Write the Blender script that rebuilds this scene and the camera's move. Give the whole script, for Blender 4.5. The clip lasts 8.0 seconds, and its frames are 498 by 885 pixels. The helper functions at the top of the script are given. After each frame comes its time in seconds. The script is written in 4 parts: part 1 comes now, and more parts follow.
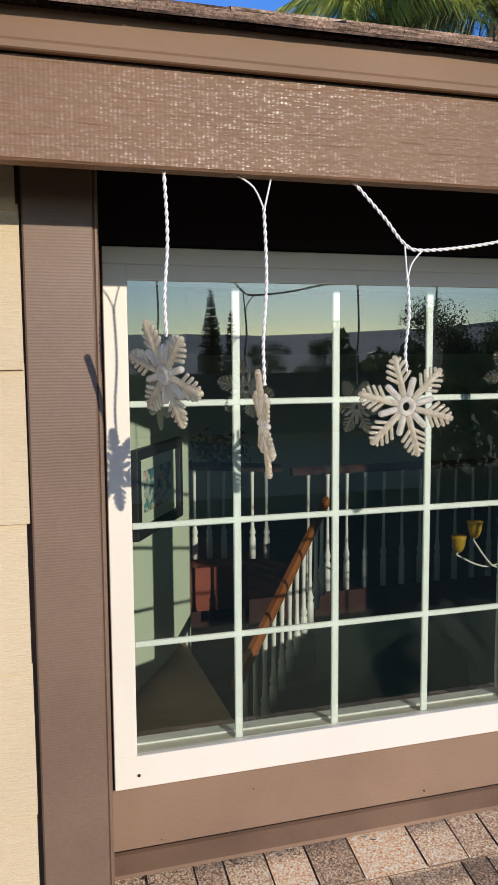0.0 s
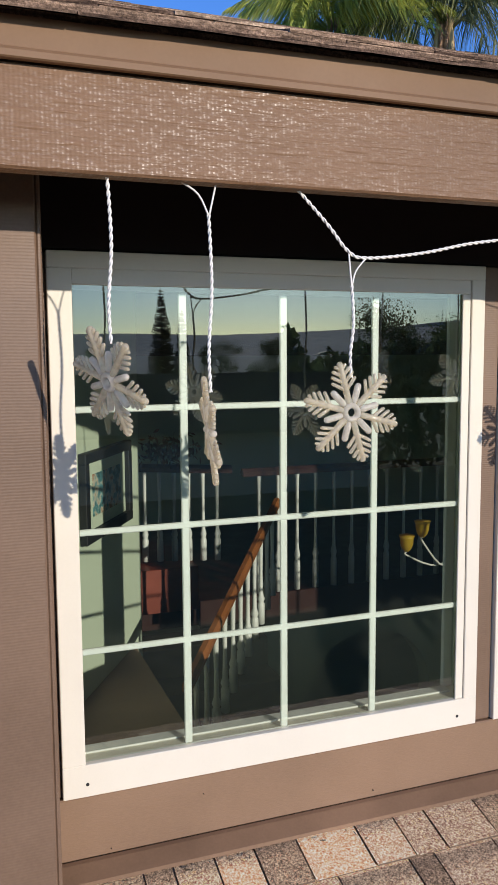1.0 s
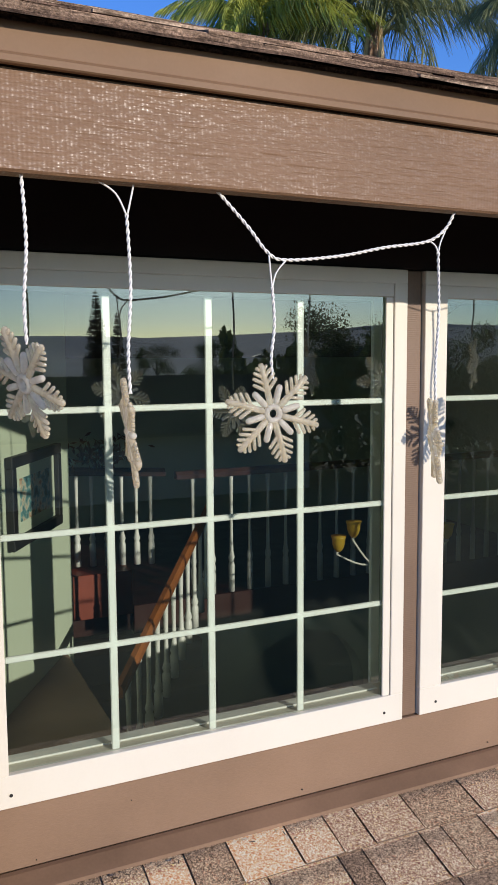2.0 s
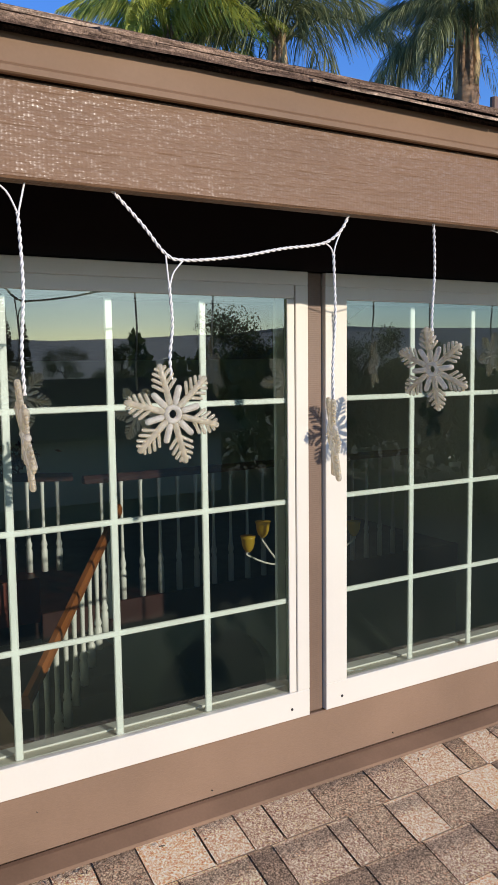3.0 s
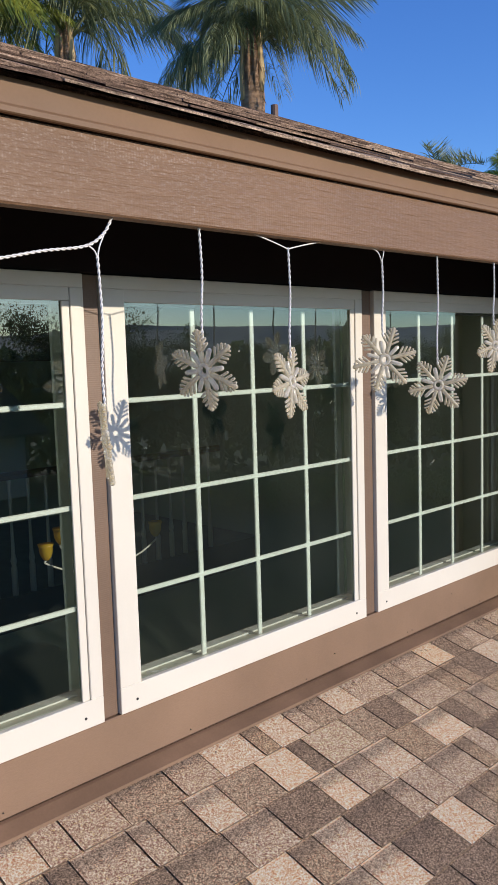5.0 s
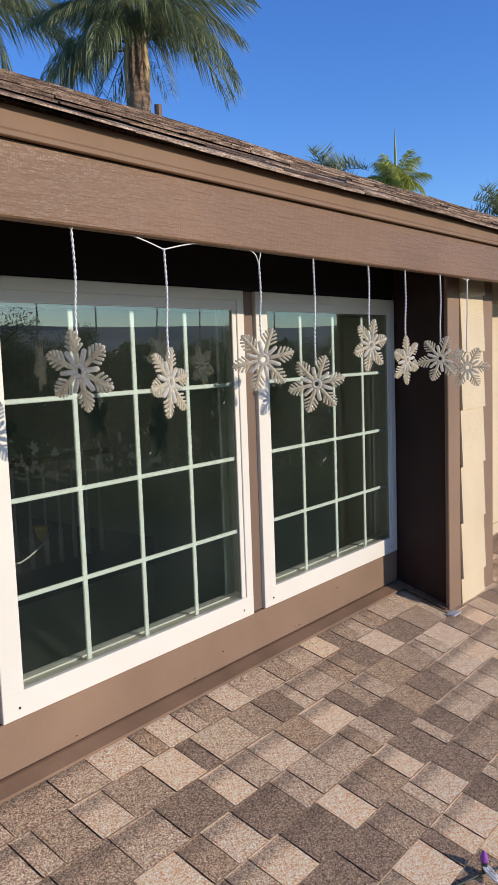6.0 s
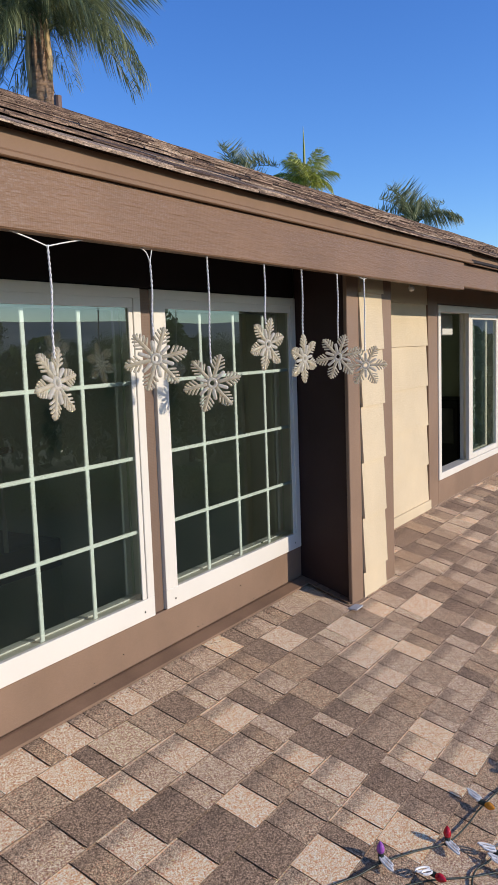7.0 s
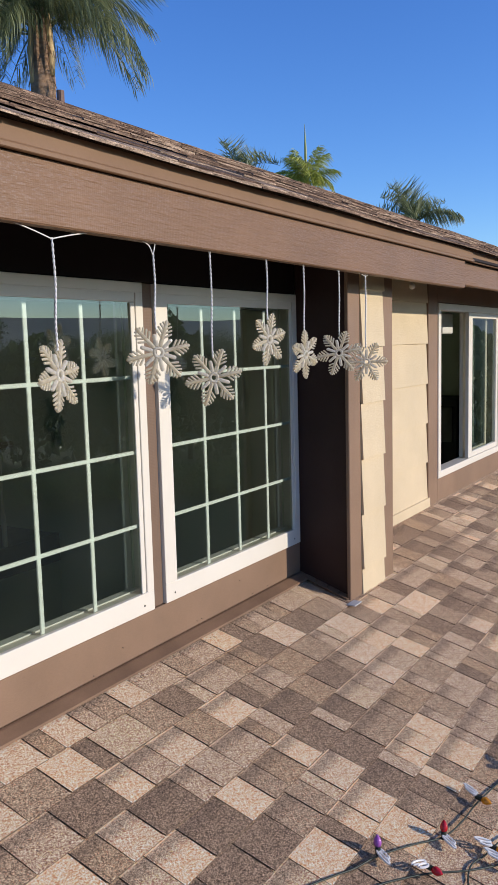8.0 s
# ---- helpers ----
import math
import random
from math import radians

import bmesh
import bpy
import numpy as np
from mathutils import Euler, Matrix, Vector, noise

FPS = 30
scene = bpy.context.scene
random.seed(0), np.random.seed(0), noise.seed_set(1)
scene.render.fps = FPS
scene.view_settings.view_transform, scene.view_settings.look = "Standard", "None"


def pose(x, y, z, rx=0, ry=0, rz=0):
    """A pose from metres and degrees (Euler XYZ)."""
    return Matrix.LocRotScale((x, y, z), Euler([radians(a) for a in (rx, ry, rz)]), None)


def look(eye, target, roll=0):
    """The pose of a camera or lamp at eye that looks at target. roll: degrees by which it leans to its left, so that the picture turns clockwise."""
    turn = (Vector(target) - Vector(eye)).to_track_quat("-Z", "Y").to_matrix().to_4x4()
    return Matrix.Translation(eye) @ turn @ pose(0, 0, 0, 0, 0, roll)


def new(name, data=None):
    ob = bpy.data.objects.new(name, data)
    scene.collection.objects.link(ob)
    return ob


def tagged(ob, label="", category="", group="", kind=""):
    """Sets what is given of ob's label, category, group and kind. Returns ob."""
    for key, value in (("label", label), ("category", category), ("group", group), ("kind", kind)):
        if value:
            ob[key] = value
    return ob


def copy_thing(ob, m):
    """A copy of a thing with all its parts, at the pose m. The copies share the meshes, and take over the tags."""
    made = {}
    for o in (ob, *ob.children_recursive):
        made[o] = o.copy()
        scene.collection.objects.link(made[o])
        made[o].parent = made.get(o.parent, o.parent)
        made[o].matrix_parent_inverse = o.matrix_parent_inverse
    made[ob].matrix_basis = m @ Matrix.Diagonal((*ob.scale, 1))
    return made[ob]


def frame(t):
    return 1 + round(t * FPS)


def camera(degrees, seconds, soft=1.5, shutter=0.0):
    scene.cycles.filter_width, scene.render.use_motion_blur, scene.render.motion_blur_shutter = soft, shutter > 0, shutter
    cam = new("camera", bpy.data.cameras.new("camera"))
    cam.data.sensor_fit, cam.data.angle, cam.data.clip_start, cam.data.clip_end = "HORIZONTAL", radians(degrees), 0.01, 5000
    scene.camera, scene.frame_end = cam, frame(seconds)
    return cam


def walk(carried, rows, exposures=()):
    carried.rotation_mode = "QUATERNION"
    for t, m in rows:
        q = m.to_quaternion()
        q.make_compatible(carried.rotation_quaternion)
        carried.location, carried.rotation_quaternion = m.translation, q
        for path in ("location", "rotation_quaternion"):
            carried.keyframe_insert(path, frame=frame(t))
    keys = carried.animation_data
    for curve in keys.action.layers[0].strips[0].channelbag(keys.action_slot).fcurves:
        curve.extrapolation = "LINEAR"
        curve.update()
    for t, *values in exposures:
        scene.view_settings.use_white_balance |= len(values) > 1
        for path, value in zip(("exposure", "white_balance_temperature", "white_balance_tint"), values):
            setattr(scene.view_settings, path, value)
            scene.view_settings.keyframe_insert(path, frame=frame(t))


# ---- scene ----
cam = camera(34.4, 8.0)
PATH = [
    (0, (-0.198, -1.757, 1.279), (0.368, 0.15, 1.072), -0.4),
    (0.5, (-0.19, -1.742, 1.304), (0.427, 0.147, 1.075), -0.2),
    (1, (-0.189, -1.759, 1.291), (0.491, 0.111, 1.082), -0.4),
    (1.5, (-0.184, -1.758, 1.293), (0.571, 0.083, 1.085), -0.4),
    (2.8, (-0.134, -1.783, 1.279), (0.834, -0.044, 1.083), -0.6),
    (3, (-0.144, -1.777, 1.284), (0.873, -0.066, 1.085), -0.7),
    (3.5, (-0.122, -1.785, 1.288), (0.988, -0.134, 1.084), -0.8),
    (4, (-0.108, -1.79, 1.293), (1.097, -0.208, 1.082), -1.0),
    (4.5, (-0.095, -1.804, 1.292), (1.201, -0.296, 1.081), -1.3),
    (5.8, (-0.069, -1.848, 1.288), (1.458, -0.575, 1.072), -2.1),
    (6, (-0.065, -1.855, 1.288), (1.495, -0.623, 1.07), -2.0),
    (6.5, (-0.04, -1.875, 1.295), (1.59, -0.738, 1.068), -2.1),
    (7, (-0.013, -1.892, 1.296), (1.667, -0.831, 1.06), -2.0),
    (7.5, (-0.012, -1.906, 1.278), (1.688, -0.877, 1.046), -2.0),
    (8, (-0.026, -1.891, 1.287), (1.654, -0.834, 1.046), -1.5),
]
walk(cam, [(t, look(eye, target, roll)) for t, eye, target, roll in PATH])

# ---- light ----
SUN_WAY = Vector((-0.38, 1.0, -0.27)).normalized()
elev = math.asin(-SUN_WAY.z)
azim = math.atan2(-SUN_WAY.x, -SUN_WAY.y)
sun_data = bpy.data.lights.new("sun", "SUN")
sun_data.energy, sun_data.angle, sun_data.color = 4.0, radians(0.5), (1.0, 0.884, 0.755)
sun = new("sun", sun_data)
sun.rotation_euler = SUN_WAY.to_track_quat("-Z", "Y").to_euler()
sun.location = (6, -30, 12)
world = bpy.data.worlds.new("sky")
scene.world = world
world.use_nodes = True
wn = world.node_tree
sky = wn.nodes.new("ShaderNodeTexSky")
sky.sky_type, sky.sun_disc = "NISHITA", False
sky.sun_elevation, sky.sun_rotation = elev, azim
sky.air_density, sky.dust_density, sky.ozone_density = 1.0, 0.22, 4.8
wn.nodes["Background"].inputs[1].default_value = 0.235
vivid = wn.nodes.new("ShaderNodeHueSaturation")
vivid.inputs["Saturation"].default_value = 1.13
vivid.inputs["Hue"].default_value = 0.516
wn.links.new(sky.outputs[0], vivid.inputs["Color"])
wn.links.new(vivid.outputs[0], wn.nodes["Background"].inputs[0])
scene.view_settings.exposure = 0.0


# ---- materials ----
class Mat:
    """A node material with a Principled shader and short calls for its textures."""

    def __init__(self, name, rough=0.6, metal=0.0, spec=0.5):
        self.m = bpy.data.materials.new(name)
        self.m.use_nodes = True
        self.t = self.m.node_tree
        self.b = self.t.nodes["Principled BSDF"]
        self.b.inputs["Roughness"].default_value = rough
        self.b.inputs["Metallic"].default_value = metal
        self.b.inputs["Specular IOR Level"].default_value = spec
        self.c = self.node("ShaderNodeTexCoord")

    def node(self, kind, **inputs):
        n = self.t.nodes.new(kind)
        for k, v in inputs.items():
            n.inputs[k.replace("_", " ")].default_value = v
        return n

    def link(self, a, b):
        self.t.links.new(a, b)

    def coords(self, scale=(1, 1, 1), use="Object"):
        mp = self.node("ShaderNodeMapping", Scale=scale)
        self.link(self.c.outputs[use], mp.inputs[0])
        return mp.outputs[0]

    def noise(self, scale, stretch=(1, 1, 1), detail=4.0, rough=0.55, use="Object"):
        n = self.node("ShaderNodeTexNoise", Scale=scale, Detail=detail, Roughness=rough)
        self.link(self.coords(stretch, use), n.inputs["Vector"])
        return n.outputs["Fac"]

    def ramp(self, fac, stops, hard=False):
        r = self.node("ShaderNodeValToRGB")
        r.color_ramp.interpolation = "CONSTANT" if hard else "LINEAR"
        while len(r.color_ramp.elements) < len(stops):
            r.color_ramp.elements.new(0.5)
        for e, (p, c) in zip(r.color_ramp.elements, stops):
            e.position = p
            e.color = (*c, 1) if len(c) == 3 else c
        self.link(fac, r.inputs[0])
        return r.outputs[0]

    def math(self, op, a, b=0.5):
        n = self.node("ShaderNodeMath")
        n.operation = op
        for i, v in enumerate((a, b)):
            if hasattr(v, "is_output"):
                self.link(v, n.inputs[i])
            else:
                n.inputs[i].default_value = v
        return n.outputs[0]

    def mix(self, fac, a, b, mode="MIX"):
        n = self.node("ShaderNodeMix")
        n.data_type, n.blend_type = "RGBA", mode
        for i, v in ((0, fac), (6, a), (7, b)):
            if hasattr(v, "is_output"):
                self.link(v, n.inputs[i])
            elif i == 0:
                n.inputs[i].default_value = v
            else:
                n.inputs[i].default_value = (*v, 1)
        return n.outputs[2]

    def color(self, socket):
        self.link(socket, self.b.inputs["Base Color"])

    def bump(self, fac, dist, strength=1.0):
        n = self.node("ShaderNodeBump", Strength=strength, Distance=dist)
        self.link(fac, n.inputs["Height"])
        if self.b.inputs["Normal"].is_linked:
            self.link(self.b.inputs["Normal"].links[0].from_socket, n.inputs["Normal"])
        self.link(n.outputs[0], self.b.inputs["Normal"])


def tone(c, k):
    return tuple(min(1.0, v * k) for v in c)


def painted(name, c, rough, grain=None, ribs=None, bump=0.0015, stain=0.12, spec=0.5, weak=0.7, fleck=0.12):
    """Paint with blotches; grain: stretch of wood grain; ribs: axis and count per metre of saw marks."""
    k = Mat(name, rough, spec=spec)
    big = k.noise(2.3, detail=5)
    base = k.ramp(big, [(0.3, tone(c, 1 - stain)), (0.7, tone(c, 1 + stain))])
    fine = k.noise(160, grain or (1, 1, 1), detail=3)
    base = k.mix(fleck, base, k.ramp(fine, [(0.3, tone(c, 0.55)), (0.7, tone(c, 1.5))]))
    k.color(base)
    if grain:
        k.bump(k.noise(60, grain, detail=6, rough=0.7), bump)
        if ribs:
            k.bump(k.noise(110, (0.35, 2.0, 2.0), detail=2), 0.0007)
    if ribs:
        w = k.node("ShaderNodeTexWave", Scale=ribs[1], Distortion=1.6, Detail=2.0)
        w.inputs["Detail Scale"].default_value = 0.6
        w.wave_type, w.bands_direction = "BANDS", ribs[0]
        k.link(k.coords(), w.inputs["Vector"])
        k.bump(w.outputs["Fac"], bump * 0.8, weak)
    if not grain and not ribs:
        k.bump(k.noise(14, detail=3), 0.0006, 0.4)
    r = k.noise(9, detail=3)
    k.link(k.math("ADD", k.math("MULTIPLY", r, 0.2), rough - 0.1), k.b.inputs["Roughness"])
    return k.m


BROWN = (0.205, 0.117, 0.066)


def beam_mat():
    """Glossy brown paint over resawn wood: long raised grain crossed by saw marks that catch the sun."""
    k = Mat("resawn_brown_paint", 0.2, spec=0.42)
    big = k.ramp(k.noise(2.3, detail=5), [(0.3, tone(BROWN, 0.9)), (0.7, tone(BROWN, 1.12))])
    grain = k.noise(60, (0.22, 2.4, 2.4), detail=1.5)
    k.color(k.mix(0.10, big, k.ramp(grain, [(0.35, tone(BROWN, 0.62)), (0.65, tone(BROWN, 1.4))])))
    saw = k.node("ShaderNodeTexWave", Scale=44, Distortion=1.2, Detail=1.0)
    saw.wave_type, saw.bands_direction = "BANDS", "X"
    k.link(k.coords(), saw.inputs["Vector"])
    k.bump(k.noise(7, (0.4, 2, 2), detail=2), 0.003, 0.25)
    k.bump(grain, 0.0026)
    k.bump(saw.outputs["Fac"], 0.0005, 0.3)
    # small worn-smooth spots on the ridges shine, the rest is dull
    patch = k.ramp(k.noise(3.2, (0.5, 1.5, 1.5), detail=2), [(0.36, (0.45, 0.45, 0.45)), (0.60, (1, 1, 1))])
    spot = k.math("MULTIPLY", k.ramp(k.noise(95, (0.9, 2.6, 2.6), detail=2.5), [(0.48, (0, 0, 0)), (0.63, (1, 1, 1))]), k.math("MULTIPLY", k.math("ADD", k.math("MULTIPLY", saw.outputs["Fac"], 0.6), 0.4), patch))
    k.link(k.math("SUBTRACT", 0.56, k.math("MULTIPLY", spot, 0.26)), k.b.inputs["Roughness"])
    k.link(k.math("ADD", 0.22, k.math("MULTIPLY", spot, 0.3)), k.b.inputs["Specular IOR Level"])
    return k.m


M_BEAM = beam_mat()
M_POST = painted("ribbed_brown_paint", (0.182, 0.117, 0.078), 0.45, None, ("Z", 56), 0.0004, 0.18, spec=0.35, weak=0.45)
M_BROWN = painted("smooth_brown_paint", (0.238, 0.150, 0.094), 0.5, (0.5, 3, 3), None, 0.0007, 0.16, spec=0.35)
M_FASCIA = painted("brown_sheet_metal", (0.222, 0.133, 0.076), 0.6, spec=0.22, fleck=0.05)
M_FLASH = painted("dirty_brown_flashing", (0.20, 0.120, 0.072), 0.65, stain=0.35, spec=0.25)
# header and soffit: shade under the eave put into a darker brown
M_BROWN_SHADED = painted("shade_darkened_brown_paint", (0.022, 0.014, 0.013), 0.7, stain=0.1, spec=0.2)
# pier side panels face away from the sun; that shade is in the colour
M_PANEL_SHADED = painted("shaded_brown_panel", (0.036, 0.019, 0.016), 0.5, (4, 4, 0.2), None, 0.0006, 0.25, spec=0.22)
M_SIDING = painted("tan_lap_siding", (0.615, 0.492, 0.31), 0.62, (0.35, 6, 6), None, 0.0022, 0.08)
M_VINYL = painted("white_vinyl", (0.72, 0.67, 0.57), 0.42, stain=0.04, fleck=0.02)
M_GRID = painted("white_grid_vinyl", (0.76, 0.76, 0.74), 0.4, stain=0.03, fleck=0.02)
M_BLACK = painted("black_rubber", (0.012, 0.012, 0.013), 0.6)
M_WIRE = painted("white_cable", (0.78, 0.76, 0.72), 0.45, stain=0.04)
M_GREEN_WIRE = painted("dark_green_cable", (0.015, 0.028, 0.018), 0.5)
M_WALL_IN = painted("pale_green_wall_paint", (0.60, 0.67, 0.52), 0.7, stain=0.03)
M_CEIL_IN = painted("ceiling_paint", (0.6, 0.6, 0.57), 0.8, stain=0.03)
M_RAIL_WHITE = painted("white_wood_paint", (0.78, 0.78, 0.74), 0.4, stain=0.03)
M_CARPET = painted("grey_brown_carpet", (0.30, 0.27, 0.23), 0.95, stain=0.15)
# brighter, redder mahogany: sunlight on the stair panel put into its colour
M_MAHOGANY_LIT = painted("sunlit_mahogany_panel", (0.24, 0.05, 0.028), 0.4, (0.3, 5, 5), None, 0.0005, 0.3)
M_RUG = painted("brown_carpet", (0.33, 0.22, 0.165), 0.95, stain=0.2)
M_MAHOGANY = painted("mahogany_wood", (0.036, 0.010, 0.007), 0.35, (0.3, 5, 5), None, 0.0005, 0.3)
M_OAK = painted("orange_oak_wood", (0.31, 0.105, 0.03), 0.35, (3, 0.3, 3), None, 0.0005, 0.25)
M_BRASSY = painted("white_metal_arm", (0.7, 0.68, 0.62), 0.3)
M_ART = painted("dark_picture", (0.10, 0.10, 0.085), 0.5, stain=0.6)


def print_mat():
    k = Mat("colourful_print", 0.5)
    k.color(k.ramp(k.noise(22, detail=3), [(0.3, (0.03, 0.05, 0.05)), (0.45, (0.10, 0.28, 0.30)), (0.55, (0.62, 0.56, 0.42)), (0.68, (0.34, 0.12, 0.06))]))
    return k.m


M_PRINT = print_mat()
M_TWIG = painted("dried_garland_leaves", (0.13, 0.055, 0.03), 0.8, stain=0.4)
M_METAL = painted("galvanised_steel", (0.5, 0.5, 0.5), 0.45)
M_RUST = painted("brown_vent_pipe", (0.16, 0.09, 0.06), 0.6)


def glass_pane(name, tint, ior, film_share=0.004):
    """A flat pane: tinted see-through with a mirror share that follows Fresnel, under a faint film of dust."""
    m = bpy.data.materials.new(name)
    m.use_nodes = True
    t = m.node_tree
    t.nodes.remove(t.nodes["Principled BSDF"])
    out = t.nodes["Material Output"]
    see, shine, mix, fr = (t.nodes.new("ShaderNode" + k) for k in ("BsdfTransparent", "BsdfGlossy", "MixShader", "Fresnel"))
    see.inputs[0].default_value = (*tint, 1)
    shine.inputs["Roughness"].default_value = 0.004
    shine.inputs[0].default_value = (0.83, 0.94, 0.96, 1)
    fr.inputs[0].default_value = ior
    t.links.new(fr.outputs[0], mix.inputs[0])
    t.links.new(see.outputs[0], mix.inputs[1])
    t.links.new(shine.outputs[0], mix.inputs[2])
    dust, film, speck = (t.nodes.new("ShaderNode" + k) for k in ("BsdfDiffuse", "MixShader", "TexNoise"))
    dust.inputs[0].default_value = (0.84, 0.88, 0.68, 1)
    speck.inputs["Scale"].default_value = 5.0
    share = t.nodes.new("ShaderNodeMath")
    share.operation = "MULTIPLY"
    share.inputs[1].default_value = film_share
    t.links.new(speck.outputs["Fac"], share.inputs[0])
    t.links.new(share.outputs[0], film.inputs[0])
    t.links.new(mix.outputs[0], film.inputs[1])
    t.links.new(dust.outputs[0], film.inputs[2])
    t.links.new(film.outputs[0], out.inputs[0])
    return m


M_GLASS = glass_pane("green_tinted_glass", (0.66, 0.755, 0.715), 2.25)
M_GLASS_DUSTY = glass_pane("dusty_green_tinted_glass", (0.60, 0.70, 0.66), 2.25, 0.022)


def acrylic(name, c, see, rough, trans=0.5, clear=0.0):
    """Moulded plastic: see-through body, light scattered through it, and a share that is plainly clear."""
    k = Mat(name, rough)
    k.b.inputs["Transmission Weight"].default_value = see
    k.b.inputs["IOR"].default_value = 1.46
    k.color(k.ramp(k.noise(45), [(0.3, tone(c, 0.86)), (0.7, c)]))
    tr = k.node("ShaderNodeBsdfTranslucent")
    tr.inputs[0].default_value = (*c, 1)
    mx = k.node("ShaderNodeMixShader")
    mx.inputs[0].default_value = trans
    k.link(k.b.outputs[0], mx.inputs[1])
    k.link(tr.outputs[0], mx.inputs[2])
    through_it = k.node("ShaderNodeBsdfTransparent")
    open_mix = k.node("ShaderNodeMixShader")
    cloudy = k.ramp(k.noise(90, detail=3), [(0.35, (1.5 * clear,) * 3), (0.65, (0.5 * clear,) * 3)])
    k.link(cloudy, open_mix.inputs[0])
    k.link(mx.outputs[0], open_mix.inputs[1])
    k.link(through_it.outputs[0], open_mix.inputs[2])
    k.link(open_mix.outputs[0], k.t.nodes["Material Output"].inputs[0])
    k.bump(k.noise(110, detail=3), 0.0012, 0.8)
    return k.m


M_FLAKE = acrylic("clear_frosted_acrylic", (1.0, 0.92, 0.74), 0.55, 0.06, 0.30, 0.20)
M_CORE = acrylic("milky_acrylic", (1.0, 0.95, 0.84), 0.45, 0.08, 0.32, 0.14)


def shingle_mat(name, by_object, bands, coarse=0.85, streak=0.0):
    """Granule-coated shingle: one blend colour a piece, coarse granules, a shaded paint band near the top of some."""
    k = Mat(name, 0.95, spec=0.2)
    if by_object:
        rnd = k.node("ShaderNodeObjectInfo").outputs["Random"]
    else:
        rnd = k.node("ShaderNodeNewGeometry").outputs["Random Per Island"]
    base = k.ramp(rnd, bands, hard=True)
    # a darker paint band near the top of many tabs, with a soft granular edge
    pos = k.node("ShaderNodeSeparateXYZ")
    k.link(k.node("ShaderNodeNewGeometry").outputs["Position"], pos.inputs[0])
    run = k.math("FRACT", k.math("MULTIPLY", k.math("ADD", pos.outputs["Y"], 0.033), 1 / 0.1345))
    run = k.math("ADD", run, k.math("MULTIPLY", k.math("SUBTRACT", k.noise(60), 0.5), 0.5))
    pick = k.math("GREATER_THAN", k.math("FRACT", k.math("MULTIPLY", rnd, 17.31)), 0.45)
    band = k.math("MULTIPLY", k.ramp(run, [(0.55, (0, 0, 0)), (0.85, (1, 1, 1))]), pick)
    base = k.mix(k.math("MULTIPLY", band, 0.6), base, (0.20, 0.140, 0.098))
    grit = k.noise(205, detail=3, rough=0.85)
    grit2 = k.noise(120, detail=3, rough=0.8)
    base = k.mix(coarse, base, k.ramp(grit, [(0.39, (0.09, 0.08, 0.08)), (0.5, (0.48, 0.48, 0.48)), (0.61, (0.95, 0.93, 0.91))]), "OVERLAY")
    base = k.mix(0.9 * coarse, base, k.ramp(grit2, [(0.36, (0.15, 0.14, 0.13)), (0.64, (0.84, 0.83, 0.82))]), "OVERLAY")
    base = k.mix(0.3, base, k.ramp(k.noise(3.0), [(0.3, (0.36, 0.35, 0.34)), (0.7, (0.66, 0.65, 0.64))]), "OVERLAY")
    if streak:
        lines = k.noise(150, (0.12, 1.0, 1.0), detail=4, rough=0.7)
        base = k.mix(streak, base, k.ramp(lines, [(0.36, (0.12, 0.11, 0.10)), (0.64, (0.84, 0.83, 0.82))]), "OVERLAY")
        k.bump(lines, 0.004, 0.8)
    k.color(base)
    k.bump(grit, 0.005 * coarse, 1.0)
    return k.m


TABS = [(0.0, (0.330, 0.230, 0.153)), (0.2, (0.470, 0.336, 0.220)), (0.42, (0.600, 0.437, 0.295)), (0.62, (0.480, 0.334, 0.209)), (0.76, (0.660, 0.488, 0.324)), (0.91, (0.840, 0.610, 0.393))]
TAN = [(0.0, (0.85, 0.625, 0.415)), (0.5, (0.78, 0.58, 0.395))]
M_TAN = shingle_mat("tan_asphalt_shingle_tab", True, TAN)
M_TAB = shingle_mat("asphalt_shingle_tab", True, TABS)
M_TABS = shingle_mat("asphalt_shingles", False, TABS)
OLD = [(0.0, (0.115, 0.076, 0.055)), (0.3, (0.19, 0.130, 0.092)), (0.6, (0.27, 0.188, 0.132)), (0.82, (0.36, 0.27, 0.195))]
M_OLD = shingle_mat("weathered_shingle_tab", True, OLD, 0.45, 0.8)
M_OLDS = shingle_mat("weathered_shingles", False, OLD, 0.45, 0.8)


M_CUT = painted("cut_asphalt_edge", (0.17, 0.12, 0.085), 0.95, stain=0.3, spec=0.2)


def leafy(name, c1, c2, rough=0.5):
    k = Mat(name, rough)
    g = k.node("ShaderNodeNewGeometry").outputs["Random Per Island"]
    k.color(k.ramp(g, [(0.0, c1), (1.0, c2)]))
    tr = k.node("ShaderNodeBsdfTranslucent")
    tr.inputs[0].default_value = (*tone(c2, 1.3), 1)
    mx = k.node("ShaderNodeMixShader")
    mx.inputs[0].default_value = 0.25
    k.link(k.b.outputs[0], mx.inputs[1])
    k.link(tr.outputs[0], mx.inputs[2])
    k.link(mx.outputs[0], k.t.nodes["Material Output"].inputs[0])
    return k.m


